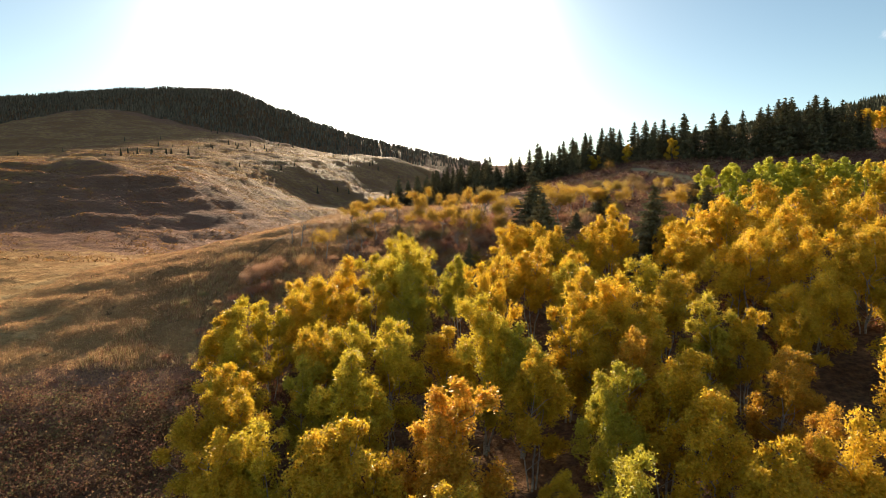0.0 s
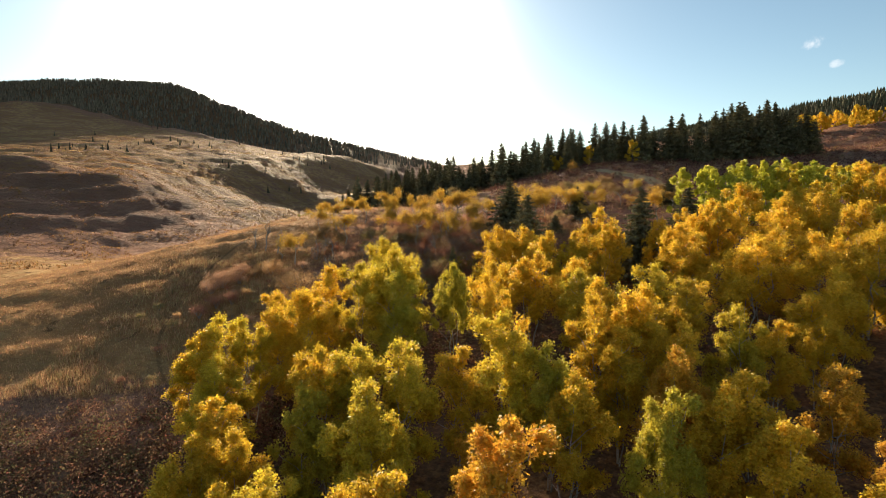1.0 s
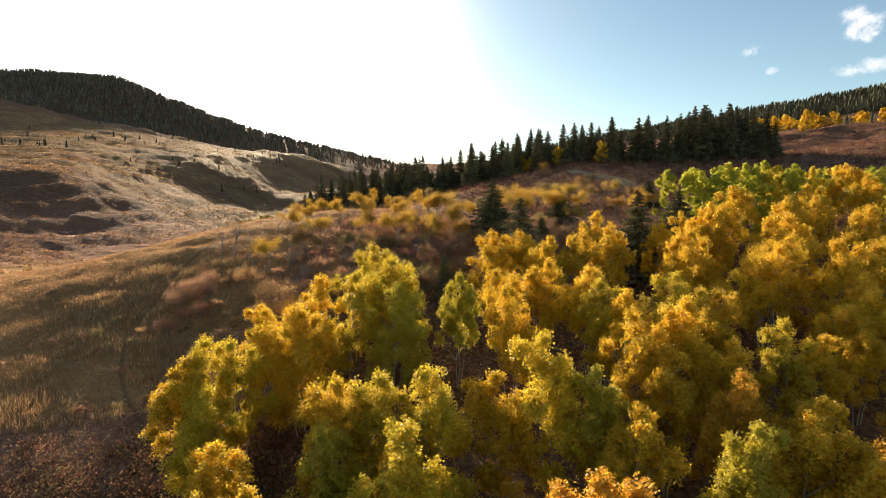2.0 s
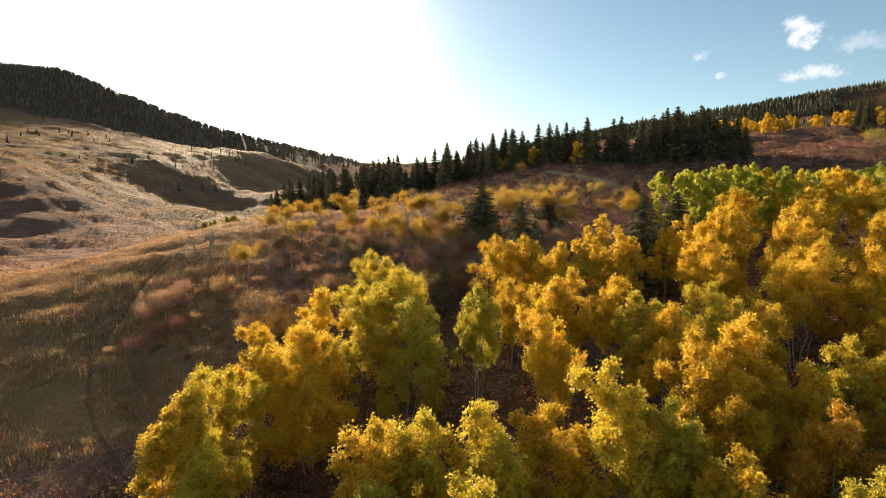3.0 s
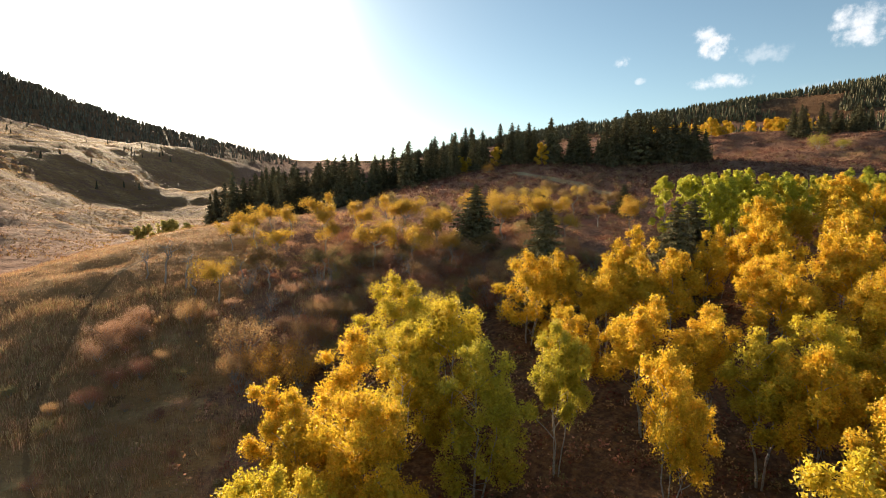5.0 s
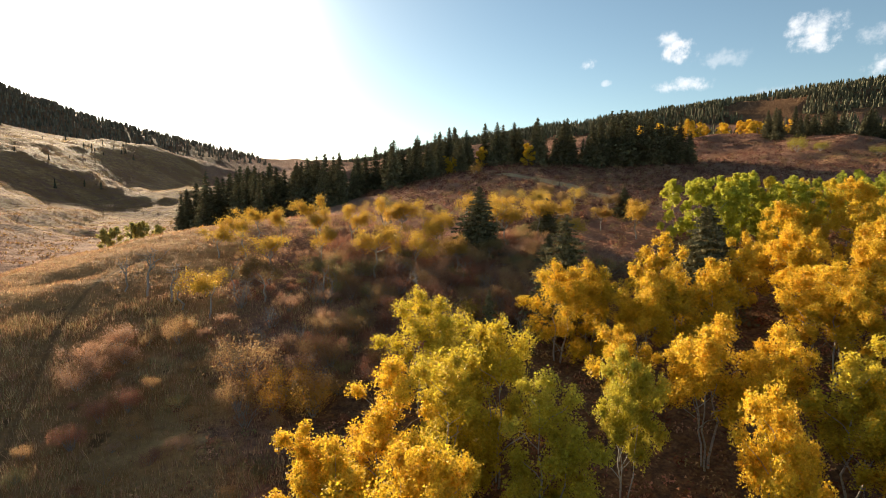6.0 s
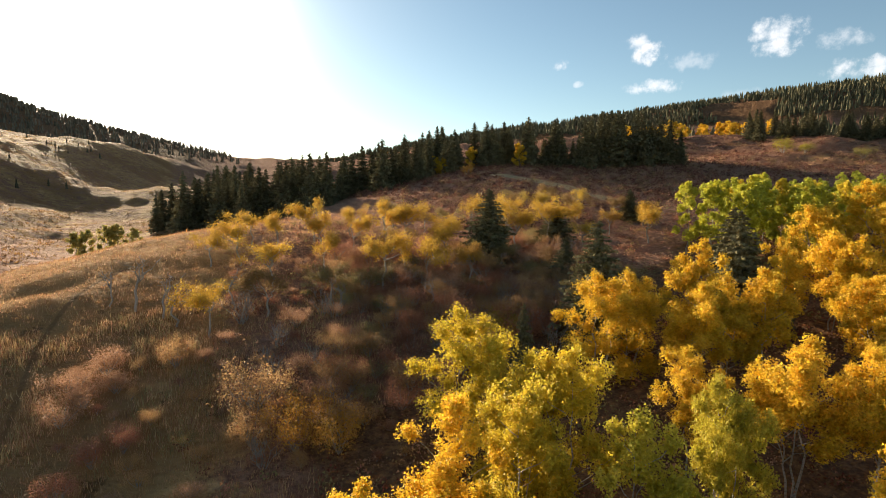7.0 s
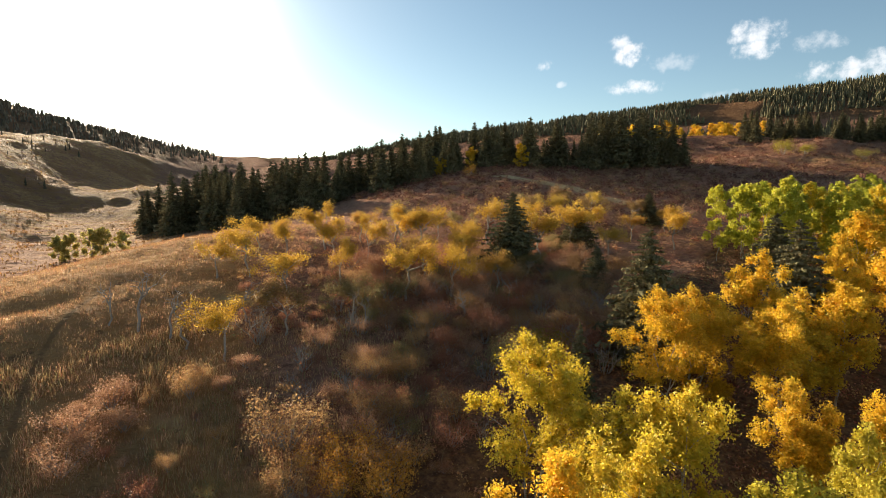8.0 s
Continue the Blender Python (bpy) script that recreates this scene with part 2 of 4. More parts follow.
def land(x, y):
    """Height of the ground, with the western hillside evened out and its terraces and small relief."""
    x, y = np.asarray(x, float), np.asarray(y, float)
    z = bare_land(x, y)
    low, high = bare_land(x, np.full_like(y, EVEN[0])), bare_land(x, np.full_like(y, EVEN[1]))
    rise = np.clip((y - EVEN[0]) / (EVEN[1] - EVEN[0]), 0, 1)
    part = EVEN[2] * smooth(-x, 60, 150) * smooth(y, EVEN[0], EVEN[0] + 60) * (1 - smooth(y, EVEN[1] - 60, EVEN[1]))
    z = z * (1 - part) + part * (low + (high - low) * rise)
    far = smooth(np.hypot(x, y), 130, 260)
    west = far * smooth(-x, -20, 60) * (1 - smooth(y, 740, 800))
    phase = z * (6.283 / 5.2) + 2.4 * wave(x, y, 130, 8) + 0.8 * wave(x, y, 40, 9)
    z = z + west * 1.05 * np.sin(phase) * (0.65 + 0.35 * wave(x, y, 90, 10))
    z = z + far * (1 - 0.45 * west) * (1.8 * wave(x, y, 70, 3) + 1.1 * wave(x, y, 26, 4) + 0.5 * wave(x, y, 11, 7)) + 0.22 * wave(x, y, 9, 5) + 0.10 * wave(x, y, 3.1, 6)
    return z


def height(x, y):
    return float(land(np.array([x]), np.array([y]))[0])


def quad_mesh(name, verts, quads, mat, smooth_faces=False, attr=None):
    """A mesh from arrays of corners and of four-cornered faces; attr is a name and a colour for each corner."""
    verts, quads = np.asarray(verts, np.float32), np.asarray(quads, np.int32)
    me = bpy.data.meshes.new(name)
    me.vertices.add(len(verts))
    me.vertices.foreach_set("co", verts.ravel())
    me.loops.add(quads.size)
    me.loops.foreach_set("vertex_index", quads.ravel())
    me.polygons.add(len(quads))
    me.polygons.foreach_set("loop_start", np.arange(0, quads.size, quads.shape[1], dtype=np.int32))
    if smooth_faces:
        me.polygons.foreach_set("use_smooth", np.ones(len(quads), bool))
    if attr:
        layer = me.color_attributes.new(attr[0], "FLOAT_COLOR", "POINT")
        col = np.ones((len(verts), 4), np.float32)
        col[:, :3] = attr[1]
        layer.data.foreach_set("color", col.ravel())
    me.materials.append(mat)
    me.update()
    me.validate()
    return me


def strip_distance(x, y, ax, ay, bx, by):
    t = np.clip(((x - ax) * (bx - ax) + (y - ay) * (by - ay)) / ((bx - ax) ** 2 + (by - ay) ** 2), 0, 1)
    return np.hypot(x - ax - t * (bx - ax), y - ay - t * (by - ay))


def aspen_cover(x, y):
    """1 inside the aspen grove."""
    inside = smooth(x, -19 + 0.10 * np.clip(y - 45, 0, 99), -14 + 0.25 * np.clip(y - 45, 0, 99)) * (1 - smooth(y, 64 + 0.35 * np.clip(x, 0, 60), 70 + 0.35 * np.clip(x, 0, 60)))
    return inside * smooth(y, -60, -40) * (1 - smooth(x, 75, 95))


def covers(x, y):
    """How much grass, leaf litter and bare dry track there is."""
    r = np.hypot(x, y)
    meadow = 1 - smooth(x, -30 + 0.18 * (y - 60), -12 + 0.18 * (y - 60))
    knoll = np.exp(-(((x + 30) / 30) ** 2 + ((y - 101) / 13) ** 2))
    near = np.clip(0.14 + 0.42 * (1 - smooth(x, -20, -11)) * smooth(y, 44, 58) + 0.34 * (1 - smooth(x, -24, -15)) * smooth(y, 46, 58) + 0.22 * meadow * smooth(y, 58, 78) + 0.4 * knoll, 0, 1)
    east = 0.12 + 0.5 * np.exp(-(((x - 150) / 25) ** 2 + ((y - 112) / 14) ** 2))
    g = np.where(x < 10 + 0.05 * y, near, east)
    west = smooth(r, 120, 170) * smooth(-x, -10, 40)
    g = g * (1 - west) + west * (0.55 - 0.38 * np.exp(-(((x + 85) / 55) ** 2 + ((y - 180) / 62) ** 2)) - 0.55 * smooth(y, 740, 800))
    g = np.where((x > 60) & (r > 260), 0.15, g)
    track = np.exp(-(np.minimum(strip_distance(x, y, 49.6, 141, 53.5, 122), strip_distance(x, y, 53.5, 122, 53, 107)) / 2.0) ** 2)
    u = (x - 560) * 0.8 + (y - 430) * 0.6
    forest = np.maximum(smooth(y, 775, 815) * (1 - smooth(x, -20, 60)), smooth(u, -230, -190) * smooth(x, 150, 220))
    # litter raised under the low brush; its dark tone stands partly for shade
    brush = 0.75 * (1 - smooth(y, 38, 50)) * smooth(y, -30, 0) * smooth(x, -60, -40)
    return np.stack([g, np.maximum(np.maximum(aspen_cover(x, y), brush), forest) * 0.9, track], -1)


def build_ground():
    ring = 2.0 * 1.0178 ** np.arange(0, 438)
    angle = np.radians(np.concatenate([np.arange(-52, 82, 0.36), np.arange(82, 308, 3.0)]))
    R, A = np.meshgrid(ring, angle, indexing="ij")
    x, y = -12 + R * np.sin(A), 10 + R * np.cos(A)
    z = land(x, y)
    verts = np.stack([x, y, z], -1).reshape(-1, 3)
    nr, na = R.shape
    i, j = np.meshgrid(np.arange(nr - 1), np.arange(na), indexing="ij")
    k = (j + 1) % na
    quads = np.stack([i * na + j, (i + 1) * na + j, (i + 1) * na + k, i * na + k], -1).reshape(-1, 4)[:, ::-1]
    middle = len(verts)
    verts = np.vstack([verts, [[-12, 10, height(-12, 10)]]])
    jj = np.arange(0, na, 1)
    cap = np.stack([(jj + 1) % na, jj, np.full(na, middle)], -1)
    cols = covers(verts[:, 0], verts[:, 1])
    me = bpy.data.meshes.new("ground")
    me.from_pydata(verts.tolist(), [], quads.tolist() + cap.tolist())
    layer = me.color_attributes.new("cover", "FLOAT_COLOR", "POINT")
    tussocks = smooth(np.hypot(verts[:, 0], verts[:, 1]), 130, 260)[:, None]
    layer.data.foreach_set("color", np.hstack([cols, tussocks]).astype(np.float32).ravel())
    me.polygons.foreach_set("use_smooth", np.ones(len(me.polygons), bool))
    me.materials.append(GROUND)
    me.update()
    return tagged(new("ground", me), "rolling hillside of dry golden grass and reddish scrub", "ground", kind="structure")


build_ground()


# ---------------------------------------------------------------- plant parts
def tube(points, radii, sides=5):
    """A tapered limb along points."""
    pts = [Vector(p) for p in points]
    verts, quads = [], []
    for i, p in enumerate(pts):
        d = (pts[min(i + 1, len(pts) - 1)] - pts[max(i - 1, 0)]).normalized()
        a = d.orthogonal().normalized()
        b = d.cross(a)
        for k in range(sides):
            c = 6.28318 * k / sides
            verts.append(p + (a * math.cos(c) + b * math.sin(c)) * radii[i])
    for i in range(len(pts) - 1):
        for k in range(sides):
            q = (k + 1) % sides
            quads.append((i * sides + k, i * sides + q, (i + 1) * sides + q, (i + 1) * sides + k))
    return [tuple(v) for v in verts], quads


def limbs_mesh(name, tubes, mat):
    verts, quads = [], []
    for v, q in tubes:
        o = len(verts)
        verts += v
        quads += [tuple(i + o for i in f) for f in q]
    return quad_mesh(name, verts, quads, mat, True)


def kites(centres, size, rng, flat=0.0, long=0.62, up=None, tri=False):
    """Kite-shaped leaves round centres. flat: how far they lie level."""
    n = len(centres)
    nor = rng.normal(size=(n, 3))
    nor[:, 2] += flat * 3.0
    nor /= np.linalg.norm(nor, axis=1)[:, None]
    u = rng.normal(size=(n, 3)) if up is None else up + 0.35 * rng.normal(size=(n, 3))
    u -= nor * np.sum(u * nor, 1)[:, None]
    u /= np.linalg.norm(u, axis=1)[:, None] + 1e-9
    v = np.cross(nor, u)
    s = (size * rng.uniform(0.65, 1.3, n))[:, None] if np.isscalar(size) else (size * rng.uniform(0.7, 1.25, n))[:, None]
    if tri:
        verts = np.stack([centres - u * s * 0.5, centres + u * s * 0.3 + v * s * long * 0.6, centres + u * s * 0.3 - v * s * long * 0.6], 1).reshape(-1, 3)
        return verts, np.arange(3 * n).reshape(-1, 3)
    bend = nor * s * 0.18
    verts = np.stack([centres - u * s * 0.5, centres + v * s * long * 0.5 + bend, centres + u * s * 0.5, centres - v * s * long * 0.5 + bend], 1).reshape(-1, 3)
    quads = np.arange(4 * n).reshape(-1, 4)
    return verts, quads


def child(name, mesh, parent, label=""):
    ob = new(name, mesh)
    ob.parent = parent
    return tagged(ob, label) if label else ob


def wobble(rng, a, b, steps, amount):
    a, b = np.array(a, float), np.array(b, float)
    return [a + (b - a) * t + rng.normal(size=3) * amount * math.sin(3.14159 * t) * (1, 1, 0.4) for t in np.linspace(0, 1, steps)]


def make_aspen(seed, high=9.0, wide=2.5, leaves=7000, leaf=0.10, low=0.3, slim=False, split=True):
    """A quaking aspen: pale stems and limbs that carry billowing, separate lobes of small leaves with tufted tips."""
    rng = np.random.RandomState(seed)
    tree = new("aspen_tree")
    stems = 1 if slim else rng.randint(2, 4)
    trunk, limbs, lobes = [], [], []
    for s in range(stems):
        top = high * (1.0 if s == 0 else rng.uniform(0.76, 0.94))
        a0 = rng.uniform(0, 6.283)
        lean = np.array([math.cos(a0), math.sin(a0)]) * wide * (0.16 if s == 0 else rng.uniform(0.40, 0.62))
        foot = lean * 0.22
        line = wobble(rng, (foot[0], foot[1], -0.3), (lean[0], lean[1], top * 0.9), 9, 0.14)
        trunk.append(tube(line, np.array((1.0, 0.88, 0.77, 0.66, 0.54, 0.42, 0.3, 0.18, 0.08)) * (0.075 if s == 0 else 0.06) * high / 9, 6))
        count = 13 if stems == 1 else (11 if stems == 2 else 8)
        for k in range(count):
            g = (k + rng.uniform(0.15, 0.85)) / count
            f = low + (0.90 - low) * g
            reach = wide * (0.62 if stems == 1 else 0.54) * (0.55 + 0.75 * math.sin(0.55 + 2.35 * g)) * rng.uniform(0.6, 1.25)
            a = 2.4 * k + rng.uniform(-0.5, 0.5)
            size = wide * (0.31 - 0.09 * g) * rng.uniform(0.7, 1.25)
            ax = np.array(line[min(8, int(f * 8.5))])
            c = np.array([ax[0] + reach * math.cos(a), ax[1] + reach * math.sin(a), min(top * f, top - size)])
            lobes.append((c, size))
            b = np.array([ax[0], ax[1], max(0.9, c[2] - 0.7 * reach - 0.3)])
            limbs.append(tube(wobble(rng, b, c, 4, 0.10), (0.030, 0.023, 0.016, 0.007), 4))
        for z, size in ((top - 0.70, 0.58), (top - 1.5, 0.85), (top * 0.70, 0.9)):
            lobes.append((np.array([lean[0] + rng.normal() * 0.12, lean[1] + rng.normal() * 0.12, z]), size * wide / 2.8))
    share = np.array([r ** 1.8 for _, r in lobes])
    num = np.maximum(60, leaves * share / share.sum()).astype(int)
    pts, inner = [], []
    for (c, r), n in zip(lobes, num):
        out = c * (1, 1, 0) / (np.linalg.norm(c[:2]) + 0.5)
        tufts = 16 + int(26 * r)
        d = rng.normal(size=(tufts, 3)) + out * 0.5 + (0, 0, 0.55)
        d /= np.linalg.norm(d, axis=1)[:, None]
        knots = c + d * r * rng.uniform(0.72, 1.12, (tufts, 1)) * (1, 1, 1.05)
        tufted = int(n * 0.8)
        e = np.clip(rng.normal(size=(tufted, 3)), -1.9, 1.9) * (0.12, 0.12, 0.15) * (0.5 + 0.5 * r)
        pts.append(knots[rng.randint(tufts, size=tufted)] + e)
        d = rng.normal(size=(n - tufted, 3))
        d /= np.linalg.norm(d, axis=1)[:, None]
        pts.append(c + d * r * rng.uniform(0.35, 0.98, (n - tufted, 1)))
        d = rng.normal(size=(40 + int(70 * r), 3))
        inner.append(c + d / np.linalg.norm(d, axis=1)[:, None] * r * rng.uniform(0.05, 0.62, (len(d), 1)))
    v, q = kites(np.vstack(pts), leaf, rng, 0.1, 0.9, tri=True)
    # oversized leaves hidden in each lobe, added to block light through the crown
    v2, q2 = kites(np.vstack(inner), 0.27, rng, 0.1, 0.85, tri=True)
    v, q = np.vstack([v, v2]), np.vstack([q, q2 + len(v)])
    if split:
        for t in trunk:
            child("trunk", limbs_mesh("trunk", [t], ASPEN_BARK), tree, "pale aspen stem with dark marks")
        for t in limbs[:12]:
            child("limb", limbs_mesh("limb", [t], ASPEN_BARK), tree)
    else:
        child("trunk", limbs_mesh("trunk", trunk + limbs[::2], ASPEN_BARK), tree, "pale aspen stem with dark marks")
    child("crown", quad_mesh("crown", v, q, ASPEN_LEAF), tree)
    return tree


def make_scrub_tree(seed, high=5.0, wide=1.9, leaves=1500, leaf=0.17, bare=False):
    """A small crooked tree: twisted forking stems under a thin, flat-topped crown; or bare."""
    rng = np.random.RandomState(seed)
    tree = new("bare_tree" if bare else "scrub_tree")
    trunk, limbs, tips = [], [], []
    fork = np.array([rng.uniform(-0.4, 0.4), rng.uniform(-0.4, 0.4), high * rng.uniform(0.36, 0.52)])
    trunk.append(tube(wobble(rng, (0, 0, -0.3), fork, 5, 0.16), (0.13, 0.11, 0.10, 0.09, 0.08), 6))
    for k in range(rng.randint(3, 6)):
        a = rng.uniform(0, 6.283)
        out = wide * rng.uniform(0.25, 0.95)
        tip = np.array([fork[0] + out * math.cos(a), fork[1] + out * math.sin(a), high * rng.uniform(0.66, 0.97) - 0.15 * out])
        line = wobble(rng, fork, tip, 5, 0.22)
        limbs.append(tube(line, (0.075, 0.06, 0.045, 0.03, 0.015), 5))
        tips.append(tip)
        for j in range(4 if bare else 3):
            p = line[rng.randint(2, 5)]
            d = rng.normal(size=3) * (0.55, 0.55, 0.3) + (0.3 * math.cos(a), 0.3 * math.sin(a), 0.45)
            limbs.append(tube(wobble(rng, p, p + d * wide * 0.45, 4, 0.08), (0.03, 0.022, 0.015, 0.006), 4))
            tips.append(p + d * wide * 0.45)
    bark = GREY_TWIG if bare else SCRUB_BARK
    child("trunk", limbs_mesh("trunk", trunk, bark), tree)
    for t in limbs:
        child("limb", limbs_mesh("limb", [t], bark), tree)
    if not bare:
        pts = []
        for c in tips:
            n = int(leaves / len(tips))
            d = rng.normal(size=(n, 3)) * np.array((0.27, 0.27, 0.24)) * wide / 1.9
            pts.append(c + d)
        v, q = kites(np.vstack(pts), leaf, rng, 0.1, 0.8, tri=True)
        child("crown", quad_mesh("crown", v, q, SCRUB_LEAF), tree)
    return tree


def make_conifer(seed, high=14.0, wide=2.6, tiers=24, arms=8, sprays=4, blunt=0.85):
    """A spruce or fir: a straight stem and whorls of drooping, ragged boughs."""
    rng = np.random.RandomState(seed)
    tree = new("conifer_tree")
    child("trunk", limbs_mesh("trunk", [tube([(0, 0, -0.5), (0.05, 0, high * 0.5), (0, 0, high * 0.99)], (0.24 * high / 14, 0.14 * high / 14, 0.02), 6)], DARK_BARK), tree)
    pts, ups, size = [], [], []
    for k in range(tiers):
        f = 0.06 + 0.93 * (k + rng.uniform(-0.3, 0.3)) / tiers
        reach = wide * (1 - f) ** blunt * rng.uniform(0.75, 1.12) + 0.16
        n = max(3, int(round(arms * (0.5 + 0.6 * (1 - f)))))
        turn = rng.uniform(0, 6.283)
        base = f
        for j in range(n):
            a = turn + 6.283 * (j + rng.uniform(-0.35, 0.35)) / n
            f = min(0.985, max(0.05, base + rng.uniform(-1.1, 1.1) / tiers))
            r1 = min(reach * rng.uniform(0.7, 1.2), wide * (1 - f) ** blunt * 1.15 + 0.08)
            droop = rng.uniform(0.12, 0.34)
            for s in range(sprays):
                t = (s + rng.uniform(0.2, 0.9)) / sprays
                side = rng.uniform(-0.28, 0.28) * r1 * (1.1 - t * 0.6)
                x, y = t * r1 * math.cos(a) - side * math.sin(a), t * r1 * math.sin(a) + side * math.cos(a)
                pts.append((x, y, f * high - droop * r1 * t + 0.10 * r1 * t * t))
                ups.append((math.cos(a) - 0.9 * side / (r1 + 0.1) * math.sin(a), math.sin(a) + 0.9 * side / (r1 + 0.1) * math.cos(a), -0.45 + 1.3 * f * f))
                size.append((0.26 + 0.30 * r1) * (1.15 - 0.35 * t))
    v, q = kites(np.array(pts), np.array(size) * 2.7 / math.sqrt(sprays + 1.0), rng, 0.12, 0.55, np.array(ups), tri=True)
    tagged(child("foliage", quad_mesh("foliage", v, q, NEEDLE), tree), kind="stuff")
    return tree


def make_shrub(seed, high=1.4, wide=1.1, leaves=2600, leaf=0.070):
    rng = np.random.RandomState(seed)
    bush = new("shrub")
    stems, pts = [], []
    for k in range(13):
        a, out = rng.uniform(0, 6.283), wide * rng.uniform(0.2, 0.9)
        tip = np.array([out * math.cos(a), out * math.sin(a), high * rng.uniform(0.6, 1.0)])
        stems.append(tube(wobble(rng, (0, 0, -0.1), tip, 4, 0.08), (0.02, 0.016, 0.012, 0.005), 4))
        n = leaves // 13
        pts.append(tip * (1, 1, 0.85) + rng.normal(size=(n, 3)) * np.array((0.15, 0.15, 0.17)) * high)
    p = np.vstack(pts)
    p[:, 2] = np.abs(p[:, 2])
    v, q = kites(p, leaf, rng, 0.0, 0.7, tri=True)
    tagged(child("woody_base", limbs_mesh("woody_base", stems, GREY_TWIG), bush), kind="stuff")
    child("foliage", quad_mesh("foliage", v, q, SCRUB_LEAF), bush)
    return bush


class Planting:
    """Collects where the copies of each built plant stand, then sets them out."""

    def __init__(self, kinds, tall, sink=0.15):
        self.kinds, self.tall, self.sink, self.rows = kinds, tall, sink, []

    def put(self, rng, x, y, high, colour, label, category, group, spread=None, kind=None, crown="crown"):
        self.rows.append((kind if kind is not None else rng.randint(len(self.kinds)), x, y, high, colour, label, category, group, spread or rng.uniform(0.9, 1.12), rng.uniform(0, 360), crown))

    def set_out(self):
        first = {}
        for k, x, y, high, colour, label, category, group, spread, turn, crown in self.rows:
            s = high / self.tall[k]
            m = pose(x, y, height(x, y) - self.sink, 0, 0, turn) @ Matrix.Diagonal((s * spread, s * spread, s, 1.0))
            if k not in first:
                first[k] = (m, colour, label, category, group, crown)
                continue
            ob = copy_thing(self.kinds[k], m)
            self.dress(ob, colour, label, category, group, crown)
        for k, (m, *rest) in first.items():
            self.kinds[k].matrix_basis = m
            self.dress(self.kinds[k], *rest)
        for k, ob in enumerate(self.kinds):
            if k not in first:
                for o in (*ob.children_recursive, ob):
                    bpy.data.objects.remove(o)

    def dress(self, ob, colour, label, category, group, crown):
        tagged(ob, label, category, group)
        for c in ob.children:
            if c.name.split(".")[0] == crown:
                c.color = (*colour, 1.0)


# ---------------------------------------------------------------- aspens
YELLOW, GOLD, ORANGE, LIME, GREEN = (0.70, 0.462, 0.040), (0.72, 0.470, 0.040), (0.67, 0.385, 0.045), (0.61, 0.462, 0.045), (0.52, 0.428, 0.050)
NAMES = {YELLOW: "yellow", GOLD: "golden", ORANGE: "orange", LIME: "yellow-green", GREEN: "green"}
near_aspens = Planting([make_aspen(20 + i, 9.0, (1.95, 2.4, 2.15)[i // 4] + 0.12 * (i % 4), 16500, 0.108, (0.30, 0.16, 0.47)[i // 4]) for i in range(12)], [9.0] * 12)
mid_aspens = Planting([make_aspen(40 + i, 9.0, 2.45, 8500, 0.155, 0.33, split=False) for i in range(6)], [9.0] * 6)
slim_aspens = Planting([make_aspen(60 + i, 10.0, 2.3, 4200, 0.22, 0.22, True, False) for i in range(4)], [10.0] * 4)
# place of each tree and the height of its top above the datum
LOWER = [(-15.5, 41.3, 8.9), (-13.3, 48.0, 9.1), (-4.7, 59.7, 12.8), (-3.2, 52.0, 12.5), (-3.5, 32.6, 8.9), (-7.3, 33.0, 8.7), (-4.6, 27.8, 8.4),
         (2.7, 32.3, 10.7), (4.8, 31.0, 9.2), (0.4, 22.4, 8.7), (-3.7, 21.4, 7.4), (-5.6, 21.6, 6.4), (10.3, 28.6, 9.5), (8.3, 25.0, 8.6),
         (11.2, 25.8, 8.6), (11.6, 21.9, 8.3), (12.5, 18.7, 7.9), (15.0, 19.1, 8.6), (7.1, 18.2, 7.6), (-0.1, 17.3, 6.6), (4.8, 27.8, 8.6),
         (-4.1, 55.0, 11.4), (-3.9, 47.3, 10.8), (1.3, 47.3, 11.6), (-13.7, 50.9, 8.9), (-10.4, 45.1, 10.0), (3.2, 41.0, 11.6)]
UPPER = [(7.9, 61.9, 13.9), (10.6, 61.5, 13.9), (11.8, 56.5, 13.7), (16.7, 42.6, 11.9), (17.7, 55.9, 14.5), (22.3, 49.3, 14.7), (12.0, 34.6, 11.7),
         (17.0, 39.0, 11.2), (16.7, 32.6, 10.6), (29.5, 55.0, 16.5), (35.9, 53.5, 17.5), (36.4, 46.3, 16.8), (28.6, 40.5, 14.4), (24.2, 42.5, 13.9),
         (23.9, 36.3, 10.6), (10.5, 41.7, 11.7), (15.9, 57.5, 13.9), (5.9, 52.4, 11.0), (8.2, 47.9, 12.5), (11.2, 45.6, 12.0), (29.6, 61.6, 15.9),
         (30.5, 57.8, 16.9), (37.5, 64.1, 19.0)]
EDGE = [(-14.0, 42.0, 8.4), (-10.2, 44.3, 9.9), (-9.8, 52.5, 10.9), (-7.2, 51.0, 11.3), (-16.4, 39.4, 8.3), (-14.6, 37.0, 7.3),
        (-8.6, 30.8, 7.2), (-12.9, 31.5, 6.7), (-13.3, 28.3, 5.8), (-11.2, 28.0, 6.3), (-11.0, 24.6, 5.4), (-8.4, 24.6, 6.0)]
MIDDLE = [(-5.3, 33.3, 8.8), (0.6, 33.6, 8.4), (10.6, 39.0, 11.5), (8.1, 34.1, 11.2), (9.1, 32.0, 9.7), (12.7, 32.5, 9.8), (19.2, 32.8, 9.6), (23.0, 34.0, 9.3), (12.6, 25.9, 9.0), (26.9, 37.2, 12.1),
          (27.2, 44.7, 14.6), (33.4, 41.4, 15.1), (24.0, 51.6, 14.2)]
rng = np.random.RandomState(5)
taken = []


